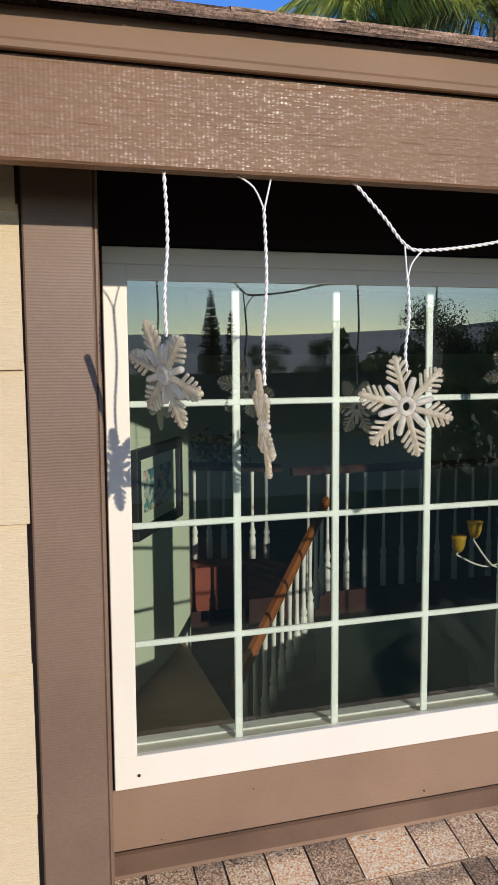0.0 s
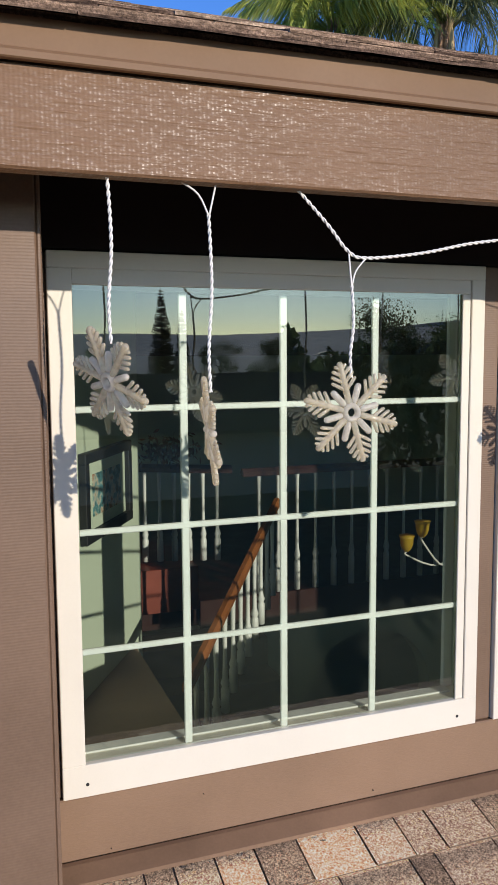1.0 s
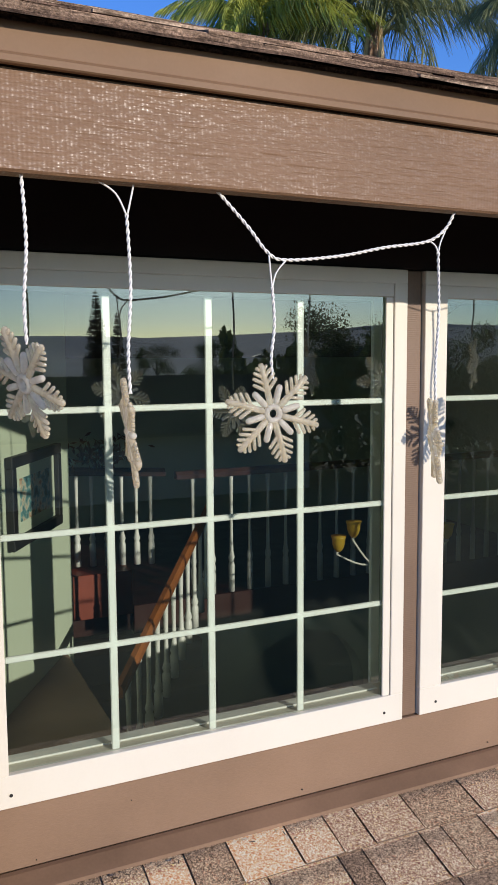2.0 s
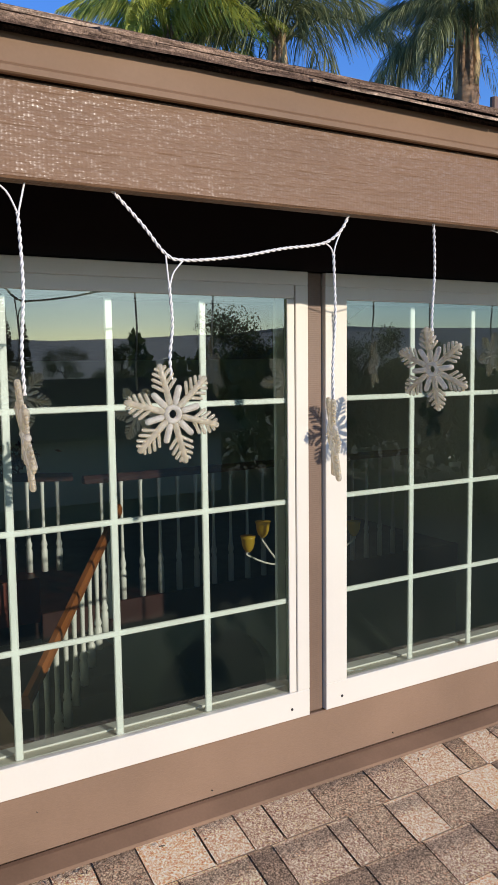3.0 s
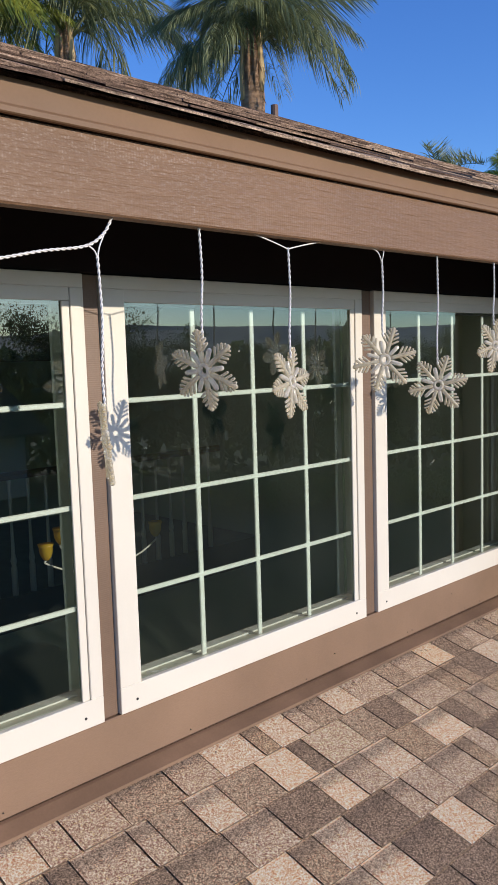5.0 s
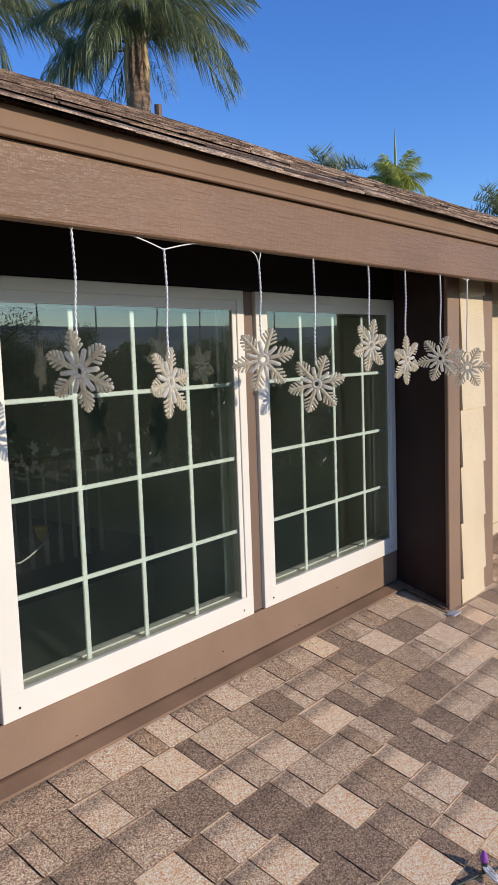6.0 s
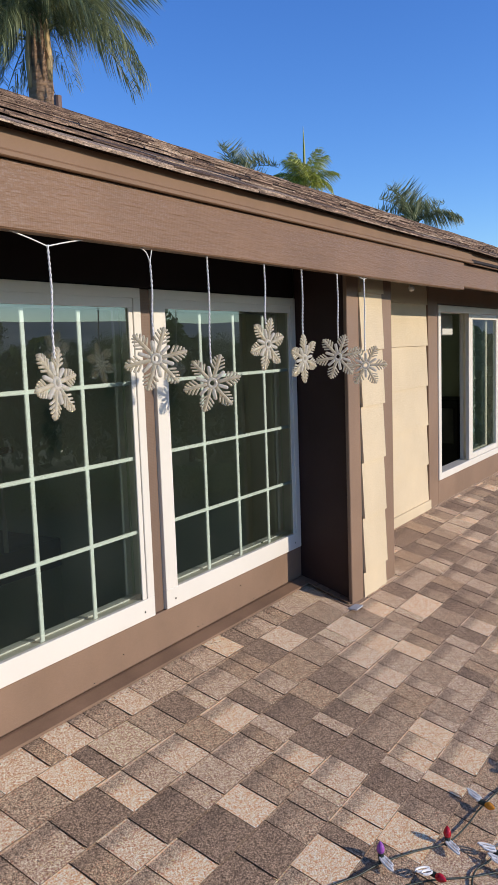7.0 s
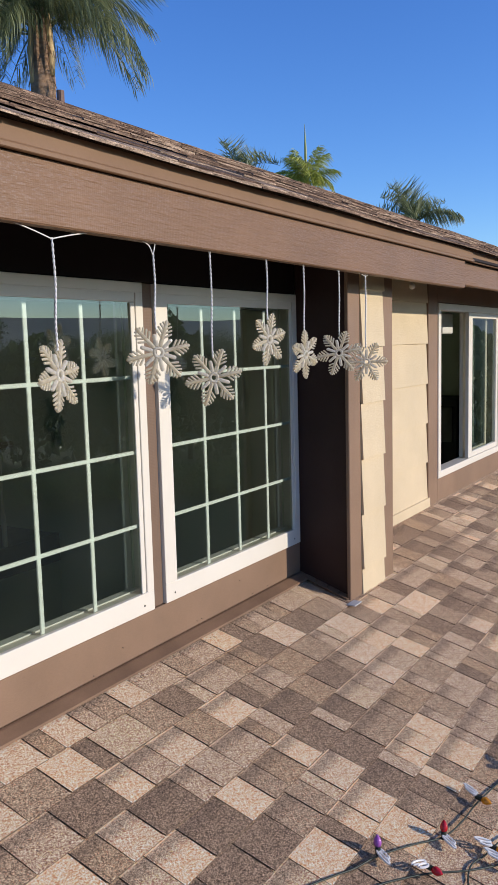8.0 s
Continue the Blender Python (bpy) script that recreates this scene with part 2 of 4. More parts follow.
M_FROND = leafy("palm_leaflets", (0.05, 0.075, 0.03), (0.32, 0.34, 0.15))
M_FROND_LIGHT = leafy("young_palm_leaflets", (0.20, 0.25, 0.04), (0.52, 0.53, 0.10))
M_LEAF = leafy("tree_leaves", (0.06, 0.10, 0.035), (0.15, 0.20, 0.07))
M_HEDGE = leafy("hedge_leaves", (0.16, 0.20, 0.04), (0.34, 0.38, 0.08))
M_NEEDLE = leafy("conifer_needles", (0.05, 0.08, 0.05), (0.09, 0.12, 0.075))
M_TRUNK = painted("fibrous_palm_trunk", (0.46, 0.29, 0.17), 0.9, (6, 6, 0.8), ("Z", 4), 0.02, 0.35)
M_STEM = painted("palm_leaf_stem", (0.66, 0.47, 0.22), 0.6, stain=0.3)
M_BARK = painted("tree_bark", (0.12, 0.085, 0.06), 0.9, (5, 5, 0.6), None, 0.02, 0.3)


def ground_mat():
    """Dark lawn near the house, painted sunlit to the east; far hills paled by distance haze."""
    k = Mat("grass_ground_with_haze", 0.95)
    a = k.ramp(k.noise(0.06, detail=6), [(0.35, (0.016, 0.030, 0.010)), (0.6, (0.036, 0.042, 0.019))])
    a = k.mix(0.4, a, k.ramp(k.noise(1.5), [(0.3, (0.014, 0.022, 0.009)), (0.7, (0.042, 0.046, 0.021))]))
    # brighter green to the east, its sunlight put into the ground colour
    lawn = k.ramp(k.noise(0.25, detail=5), [(0.3, (0.055, 0.085, 0.03)), (0.7, (0.11, 0.14, 0.05))])
    pos = k.node("ShaderNodeSeparateXYZ")
    k.link(k.c.outputs["Object"], pos.inputs[0])
    east = k.math("ADD", pos.outputs["X"], k.math("MULTIPLY", k.noise(0.12), 4.0))
    a = k.mix(k.ramp(k.math("MULTIPLY", east, 0.05), [(0.15, (0, 0, 0)), (0.32, (1, 1, 1))]), a, lawn)
    far = k.node("ShaderNodeVectorMath")
    far.operation = "LENGTH"
    k.link(k.c.outputs["Object"], far.inputs[0])
    # pale tone of the far hills: distance haze put into their colour
    dry = k.ramp(k.noise(0.03, detail=5), [(0.3, (0.30, 0.31, 0.25)), (0.7, (0.44, 0.44, 0.36))])
    k.color(k.mix(k.ramp(k.math("MULTIPLY", far.outputs["Value"], 0.004), [(0.55, (0, 0, 0)), (0.85, (1, 1, 1))]), a, dry))
    k.bump(k.noise(3), 0.03)
    return k.m


M_GROUND = ground_mat()


# ---- building blocks ----
def part(name, bm, material, parent=None, label=""):
    """Links a bmesh as one mesh object under a thing."""
    me = bpy.data.meshes.new(name)
    bm.normal_update()
    bm.to_mesh(me)
    bm.free()
    me.materials.append(material)
    ob = new(name, me)
    if parent:
        ob.parent = parent
        ob.matrix_parent_inverse = Matrix.Translation(-parent.location) if parent.type == "EMPTY" else Matrix()
    return tagged(ob, label)


def smooth(ob):
    for p in ob.data.polygons:
        p.use_smooth = True
    return ob


def thing(name, at, label, category, group="", kind=""):
    ob = new(name)
    ob.empty_display_size = 0.05
    ob.location = at
    return tagged(ob, label, category, group, kind)


def box(bm, x0, x1, y0, y1, z0, z1, bevel=0.003):
    m = Matrix.Translation(((x0 + x1) / 2, (y0 + y1) / 2, (z0 + z1) / 2)) @ Matrix.Diagonal((x1 - x0, y1 - y0, z1 - z0, 1))
    vs = bmesh.ops.create_cube(bm, size=1, matrix=m)["verts"]
    if bevel:
        es = list({e for v in vs for e in v.link_edges})
        bmesh.ops.bevel(bm, geom=es, offset=bevel, segments=1, affect="EDGES")
    return bm


def boxed(name, dims, material, parent=None, label="", bevel=0.003):
    return part(name, box(bmesh.new(), *dims, bevel), material, parent, label)


def prism(bm, profile, x0, x1):
    """A profile of (y, z) corners drawn along x."""
    a = [bm.verts.new((x0, y, z)) for y, z in profile]
    b = [bm.verts.new((x1, y, z)) for y, z in profile]
    n = len(profile)
    for i in range(n):
        bm.faces.new((a[i], a[(i + 1) % n], b[(i + 1) % n], b[i]))
    bm.faces.new(a[::-1])
    bm.faces.new(b)
    bmesh.ops.recalc_face_normals(bm, faces=bm.faces)
    return bm


def tube(bm, pts, radius, sides=6):
    """A round tube along points; radius may be a number or a list."""
    pts = [Vector(p) for p in pts]
    rings = []
    for i, p in enumerate(pts):
        d = (pts[min(i + 1, len(pts) - 1)] - pts[max(i - 1, 0)]).normalized()
        u = d.cross(Vector((0.31, 0.86, 0.41))).normalized()
        v = d.cross(u)
        r = radius[i] if isinstance(radius, (list, tuple)) else radius
        rings.append([bm.verts.new(p + r * (math.cos(6.2832 * k / sides) * u + math.sin(6.2832 * k / sides) * v)) for k in range(sides)])
    for a, b in zip(rings, rings[1:]):
        for k in range(sides):
            bm.faces.new((a[k], a[(k + 1) % sides], b[(k + 1) % sides], b[k]))
    bm.faces.new(rings[0][::-1])
    bm.faces.new(rings[-1])
    return bm


def capsule(bm, a, b, r, sides=8):
    a, b = Vector(a), Vector(b)
    d = (b - a).normalized()
    n = [(0.0, 0.35), (0.12, 0.75), (0.45, 1.0)]
    pts = [a + d * r * 2 * s for s, _ in n] + [b - d * r * 2 * s for s, _ in n[::-1]]
    return tube(bm, pts, [r * k for _, k in n] + [r * k for _, k in n[::-1]], sides)


def glide(pts, n):
    """n points on a smooth line through pts."""
    pts = [Vector(p) for p in pts]
    if len(pts) == 2:
        return [pts[0].lerp(pts[1], i / (n - 1)) for i in range(n)]
    out = []
    for i in range(n):
        s = i / (n - 1) * (len(pts) - 1)
        k = min(int(s), len(pts) - 2)
        f = s - k
        p0, p1, p2, p3 = pts[max(k - 1, 0)], pts[k], pts[k + 1], pts[min(k + 2, len(pts) - 1)]
        out.append(0.5 * (2 * p1 + (p2 - p0) * f + (2 * p0 - 5 * p1 + 4 * p2 - p3) * f * f + (3 * p1 - p0 - 3 * p2 + p3) * f ** 3))
    return out


def twisted(pts, r=0.0018, pitch=0.026):
    """Two strands wound round each other along pts."""
    pts = [Vector(p) for p in pts]
    length = sum((b - a).length for a, b in zip(pts, pts[1:]))
    line = glide(pts, max(8, int(length / pitch * 8)))
    made = []
    for side in (0, math.pi):
        strand, run = [], 0.0
        for i, p in enumerate(line):
            run += (p - line[i - 1]).length if i else 0
            d = (line[min(i + 1, len(line) - 1)] - line[max(i - 1, 0)]).normalized()
            u = d.cross(Vector((0, 1, 0.02))).normalized()
            a = side + 6.2832 * run / pitch
            strand.append(p + 0.9 * r * (math.cos(a) * u + math.sin(a) * d.cross(u)))
        made.append(tube(bmesh.new(), strand, r, 5))
    return made


def low_z_at(y):
    """Height of the lower roof."""
    return 0.138 + 0.333 * y


# ---- bay wall, windows and eave ----
WIN = [(0.0, 1.10), (1.157, 2.28), (2.352, 3.44)]
Z0, Z1 = 0.30, 1.52
PIER_Y = -0.285

wall = thing("wall_bay", (1.7, 0.06, 0.15), "brown painted wooden wall boards framing three windows", "wall", kind="structure")
boxed("header_board", (-0.3, 3.45, 0.012, 0.14, Z1 + 0.003, 1.78), M_BROWN_SHADED, wall)
boxed("apron_board", (-0.3, 3.445, 0.006, 0.14, 0.148, Z0 - 0.002), M_BROWN, wall, "brown painted board with small nail heads")
for a, b in ((WIN[0][1], WIN[1][0]), (WIN[1][1], WIN[2][0])):
    boxed("mullion_board", (a + 0.002, b - 0.002, 0.014, 0.088, Z0, Z1), M_POST, wall)
boxed("jamb_board", (-0.3, -0.002, 0.014, 0.088, Z0, Z1), M_POST, wall)
boxed("lower_sheathing", (-0.3, 3.445, 0.03, 0.14, -1.2, 0.146), M_BROWN, wall)
random.seed(5)
for i in range(11):
    bm = bmesh.new()
    x = 0.1 + random.uniform(0, 3.2)
    z = random.choice((0.162, 0.168, 0.21, 0.25))
    tube(bm, [(x, 0.006, z), (x, 0.002, z)], random.uniform(0.0008, 0.0018), 6)
    part("nail_head", bm, M_BLACK, wall)

bm = prism(bmesh.new(), [(0.004, 0.149), (-0.008, 0.1475), (-0.030, 0.138), (-0.052, 0.129), (-0.054, 0.121), (0.004, 0.130)], -0.04, 3.44)
flash = tagged(part("roof_flashing", bm, M_FLASH), "brown painted metal flashing at the foot of the wall", "flashing", kind="structure")


def window(name, x0, x1, parent_label):
    """A fixed vinyl window with a four by four grid between its panes."""
    w = thing(name, ((x0 + x1) / 2, 0.04, Z0), parent_label, "window", "grid windows of the bay", "structure")
    gx0, gx1, gz0, gz1 = x0 + 0.054, x1 - 0.048, Z0 + 0.078, Z1 - 0.07
    if x0 > 1:
        gx0 = x0 + 0.075
    stop = gx1 - 0.016
    # frame: outer flange and stepped inner stop, four members each
    bm = bmesh.new()
    box(bm, x0, x1, 0.0, 0.09, Z0, gz0 - 0.002, 0.0015)
    box(bm, x0, x1, 0.0, 0.09, gz1 + 0.034, Z1, 0.0015)
    box(bm, x0, gx0 - 0.002, 0.0, 0.09, gz0 - 0.002, gz1 + 0.034, 0.0015)
    box(bm, gx1 + 0.008, x1, 0.0, 0.03, gz0 - 0.002, gz1 + 0.034, 0.0015)
    box(bm, x1 - 0.006, x1, 0.0305, 0.09, gz0 - 0.002, gz1 + 0.034, 0.001)
    part("window_frame", bm, M_VINYL, w)
    bm = bmesh.new()
    box(bm, gx0 - 0.002, gx1 + 0.007, 0.003, 0.03, gz1, gz1 + 0.034, 0.0015)
    box(bm, stop, gx1 + 0.007, 0.0045, 0.0105, gz0 - 0.002, gz1 - 0.001, 0.0012)
    part("glazing_stop", bm, M_VINYL, w)
    # thin inside casing seen through the glass
    bm = bmesh.new()
    box(bm, gx0 - 0.03, gx0 - 0.002, 0.0905, 0.104, gz0 - 0.04, gz1 + 0.03, 0.002)
    box(bm, gx1 + 0.002, gx1 + 0.03, 0.0905, 0.104, gz0 - 0.04, gz1 + 0.03, 0.002)
    box(bm, gx0, gx1, 0.0905, 0.104, gz1 - 0.004, gz1 + 0.03, 0.002)
    box(bm, gx0, gx1, 0.0905, 0.104, gz0 - 0.04, gz0 - 0.006, 0.002)
    part("window_casing", bm, M_GRID, w)
    bm = bmesh.new()
    box(bm, gx0, gx1, 0.052, 0.088, gz0 - 0.002, gz0 + 0.003, 0.001)
    part("inner_bead", bm, M_GRID, w)
    cols = [(x0 + 0.303 + (0.04 if x0 > 1 else 0.0) + 0.2485 * k) * 0.9904 - 0.001 for k in range(3)]
    rows = [0.9067 + 0.2738 * k for k in (-1, 0, 1)]
    for c in cols:
        boxed("grid_bar", (c - 0.0093, c + 0.0093, 0.016, 0.0235, gz0, gz1 - 0.012), M_GRID, w, bevel=0.002)
    for r in rows:
        boxed("grid_bar", (gx0, gx1 + 0.006, 0.0155, 0.023, r - 0.0074, r + 0.0074), M_GRID, w, bevel=0.002)
    bm = bmesh.new()
    vs = [bm.verts.new(p) for p in ((gx0, 0.012, gz0), (gx1 + 0.007, 0.012, gz0), (gx1 + 0.007, 0.012, gz1), (gx0, 0.012, gz1))]
    bm.faces.new(vs)
    pane = part("pane", bm, M_GLASS if x0 < 1 else M_GLASS_DUSTY, w, "green-tinted reflective glass")
    pane.visible_shadow = False
    for x in (x0 + 0.055, x1 - 0.06):
        bm = tube(bmesh.new(), [(x, 0.0005, Z0 + 0.03), (x, -0.0012, Z0 + 0.03)], 0.004, 8)
        part("weep_hole", bm, M_BLACK, w)


for i, (a, b) in enumerate(WIN):
    window("window_%d" % (i + 1), a, b, "white vinyl picture window with a four by four grid")

# beam, sheet-metal fascia, soffit
beam = tagged(boxed("eave_beam", (-2.5, 4.49, -0.503, -0.463, 1.57, 1.722), M_BEAM, None, bevel=0.004), "brown painted resawn timber beam under the eave", "beam", kind="structure")
for x, z, r in ((0.09, 1.692, 0.011), (-0.06, 1.700, 0.007), (0.718, 1.697, 0.012), (1.62, 1.665, 0.010), (2.5, 1.69, 0.012)):
    bm = bmesh.new()
    bmesh.ops.create_uvsphere(bm, u_segments=12, v_segments=6, radius=r, matrix=Matrix.Translation((x, -0.5025, z)) @ Matrix.Diagonal((1.4, 0.06, 0.8, 1)))
    smooth(part("knot", bm, M_BEAM, beam))
far_beam = tagged(boxed("eave_beam", (4.494, 13, -0.475, -0.435, 1.592, 1.722), M_BEAM, None, bevel=0.004), "brown painted resawn timber beam under the far eave", "beam", kind="structure")
FASCIA = [(-0.509, 1.781), (-0.513, 1.781), (-0.511, 1.7385), (-0.5185, 1.7335), (-0.522, 1.7305), (-0.522, 1.7215), (-0.519, 1.7195), (-0.509, 1.7195)]
fascia = tagged(part("fascia", prism(bmesh.new(), FASCIA, -2.5, 4.60), M_FASCIA), "brown sheet-metal fascia with a folded lower lip", "fascia", kind="structure")
fascia2 = tagged(part("fascia", prism(bmesh.new(), [(y + 0.012, z) for y, z in FASCIA], 4.604, 13), M_FASCIA), "brown sheet-metal fascia of the far eave", "fascia", kind="structure")
soffit = tagged(boxed("soffit", (-2.5, 13, -0.51, 0.14, 1.7235, 1.745), M_BROWN_SHADED, None, bevel=0), "brown painted soffit boards, deep shade put into their colour", "soffit", kind="structure")


# ---- piers and side wall with lap siding ----
def siding(parent, x0, x1, y, z0, z1, phase, ragged=0.004):
    """Lap boards, each its own piece, thicker at the lower edge."""
    z = phase
    while z > z0:
        z -= 0.2735
    while z < z1:
        a, b = max(z, z0), min(z + 0.285, z1)
        if b - a > 0.02:
            e = random.uniform(-ragged, ragged)
            bm = prism(bmesh.new(), [(y, a), (y - 0.019, a + 0.001), (y - 0.019, a + 0.004), (y - 0.007, b), (y, b)], x0, x1 + e)
            part("siding_board", bm, M_SIDING, parent)
        z += 0.2735


random.seed(11)
pier = thing("wall_pier_right", (3.68, -0.14, 0.05), "projecting wall pier with tan lap siding and brown corner boards", "wall", kind="structure")
boxed("side_panel", (3.447, 3.47, PIER_Y + 0.02, 0.011, -0.4, 1.722), M_PANEL_SHADED, pier, "smooth brown side panel with shade put into its colour")
boxed("corner_board", (3.415, 3.545, PIER_Y, PIER_Y + 0.019, -0.4, 1.722), M_BROWN, pier, "ribbed brown corner board")
boxed("corner_board", (3.79, 3.965, PIER_Y + 0.004, PIER_Y + 0.03, -0.4, 1.722), M_BROWN, pier, "smooth brown corner board")
boxed("pier_core", (3.472, 3.92, PIER_Y + 0.031, 0.011, -0.4, 1.722), M_BROWN, pier)
siding(pier, 3.547, 3.822, PIER_Y + 0.005, -0.3, 1.722, 0.168)

pier = thing("wall_pier_left", (-0.4, -0.14, 0.05), "projecting wall pier with tan lap siding and a brown corner board", "wall", kind="structure")
boxed("corner_board", (-0.168, -0.046, PIER_Y, PIER_Y + 0.019, -0.4, 1.722), M_POST, pier, "ribbed brown corner board with worn paint")
boxed("edge_strip", (-0.0455, -0.036, PIER_Y + 0.006, PIER_Y + 0.03, -0.4, 1.722), M_POST, pier)
boxed("side_panel", (-0.06, -0.037, PIER_Y + 0.031, 0.011, -0.4, 1.722), M_PANEL_SHADED, pier, "smooth brown side panel with shade put into its colour")
boxed("pier_core", (-1.5, -0.062, PIER_Y + 0.031, 0.011, -0.4, 1.722), M_BROWN, pier)
siding(pier, -1.6, -0.174, PIER_Y + 0.012, -0.3, 1.722, 0.168)

side = thing("wall_side", (8, 0.06, 0.15), "house wall with tan lap siding and brown window trim", "wall", kind="structure")
boxed("sheathing", (3.9, 5.52, 0.032, 0.14, -1.2, 1.78), M_BROWN, side)
boxed("sheathing", (7.15, 13, 0.032, 0.14, -1.2, 1.78), M_BROWN, side)
boxed("sheathing", (5.52, 7.15, 0.032, 0.14, -1.2, 0.29), M_BROWN, side)
boxed("sheathing", (5.52, 7.15, 0.032, 0.14, 1.55, 1.78), M_BROWN, side)
siding(side, 3.95, 5.37, 0.031, 0.0, 1.722, 0.168)
siding(side, 7.33, 13, 0.031, 0.0, 1.722, 0.168)
boxed("trim_board", (5.335, 5.522, 0.008, 0.031, 0.0, 1.722), M_BROWN, side)
boxed("trim_board", (7.155, 7.30, 0.008, 0.031, 0.0, 1.722), M_BROWN, side)
boxed("trim_board", (5.524, 7.153, 0.009, 0.031, 0.0, 0.292), M_BROWN, side)
boxed("trim_board", (5.524, 7.153, 0.009, 0.031, 1.548, 1.722), M_BROWN, side)
boxed("base_board", (3.95, 5.35, 0.0, 0.018, 0.05, 0.19), M_SIDING, side)

# sliding window in the side wall
w4 = thing("window_4", (6.35, 0.03, 0.3), "white vinyl sliding window with a dark half-open pane", "window", kind="structure")
bm = bmesh.new()
box(bm, 5.525, 7.15, 0.0, 0.1, 0.295, 0.345)
box(bm, 5.525, 7.15, 0.0, 0.1, 1.495, 1.545)
box(bm, 5.525, 5.58, 0.0, 0.1, 0.345, 1.495)
box(bm, 7.095, 7.15, 0.0, 0.1, 0.345, 1.495)
part("window_frame", bm, M_VINYL, w4)
for x0, x1, y0 in ((6.255, 7.09, 0.006), (6.28, 6.95, 0.06)):
    bm = bmesh.new()
    box(bm, x0, x0 + 0.095, y0, y0 + 0.03, 0.347, 1.493)
    box(bm, x1 - 0.05, x1, y0, y0 + 0.03, 0.347, 1.493)
    box(bm, x0 + 0.095, x1 - 0.05, y0, y0 + 0.03, 0.347, 0.39)
    box(bm, x0 + 0.095, x1 - 0.05, y0, y0 + 0.03, 1.45, 1.493)
    sash = part("sash", bm, M_VINYL, w4)
    bm = bmesh.new()
    bm.faces.new([bm.verts.new(p) for p in ((x0 + 0.095, y0 + 0.015, 0.39), (x1 - 0.05, y0 + 0.015, 0.39), (x1 - 0.05, y0 + 0.015, 1.45), (x0 + 0.095, y0 + 0.015, 1.45))])
    pane = part("pane", bm, M_GLASS, sash, "green-tinted glass")
    pane.visible_shadow = False

# loose end of step flashing at the foot of the pier
tagged(boxed("step_flashing", (3.355, 3.43, -0.335, -0.29, low_z_at(-0.31) + 0.006, low_z_at(-0.31) + 0.012), M_METAL, None, bevel=0.001), "small bare metal step flashing at the pier foot", "flashing")

bm = bmesh.new()
for i in range(4):
    y = -0.275 + 0.062 * i
    z = low_z_at(y) + 0.007
    ring = [bm.verts.new(p) for p in ((3.398, y, z), (3.446, y, z), (3.446, y + 0.056, z + 0.019), (3.398, y + 0.056, z + 0.019))]
    top = [bm.verts.new((v.co.x, v.co.y, v.co.z + 0.003)) for v in ring]
    bm.faces.new(top)
    for k in range(4):
        bm.faces.new((ring[k], ring[(k + 1) % 4], top[(k + 1) % 4], top[k]))
tagged(part("step_flashing", bm, M_FLASH), "row of brown painted step flashings along the pier foot", "flashing")

# small lamp under the eave
lamp = thing("eave_lamp", (4.89, -0.02, 1.70), "small white plastic lamp on the wall under the eave", "lamp")
bm = bmesh.new()
bmesh.ops.create_uvsphere(bm, u_segments=12, v_segments=8, radius=0.02, matrix=Matrix.Translation((4.87, -0.05, 1.625)))
smooth(part("globe", bm, M_RAIL_WHITE, lamp))
part("socket", tube(bmesh.new(), [(4.89, -0.02, 1.7235), (4.87, -0.048, 1.635)], 0.010, 10), M_VINYL, lamp)


# ---- upper roof ----
PITCH = 0.4265
EAVE_Y, EAVE_Z = -0.541, 1.7955
RIDGE_Y = 2.2


def roof_z(y):
    return EAVE_Z + PITCH * (y - EAVE_Y)


roof_up = thing("roof_upper", (4, 0.5, 2.2), "weathered brown asphalt shingle roof with a curling eave edge", "roof", kind="structure")
bm = prism(bmesh.new(), [(EAVE_Y + 0.03, EAVE_Z - 0.004), (RIDGE_Y, roof_z(RIDGE_Y) - 0.012), (6.5, roof_z(RIDGE_Y) - 0.012 - PITCH * 4.3), (6.5, roof_z(RIDGE_Y) - 0.2 - PITCH * 4.3), (RIDGE_Y, roof_z(RIDGE_Y) - 0.2), (EAVE_Y + 0.03, EAVE_Z - 0.018)], -2.5, 13)
part("roof_deck", bm, M_OLDS, roof_up)


def tab(bm, x0, x1, y0, y1, z0, z1, th, lift, skew=0.0):
    """One shingle: butt edge at y0 (lower), top at y1."""
    lo = [bm.verts.new(p) for p in ((x0, y0 + skew, z0 + lift), (x1, y0 - skew, z0 + lift), (x1, y1, z1), (x0, y1, z1))]
    hi = [bm.verts.new((v.co.x, v.co.y, v.co.z + t)) for v, t in zip(lo, (th, th, 0.0015, 0.0015))]
    bm.faces.new(hi)
    bm.faces.new(lo[::-1])
    for i in range(4):
        j = (i + 1) % 4
        bm.faces.new((lo[i], lo[j], hi[j], hi[i])).material_index = 1


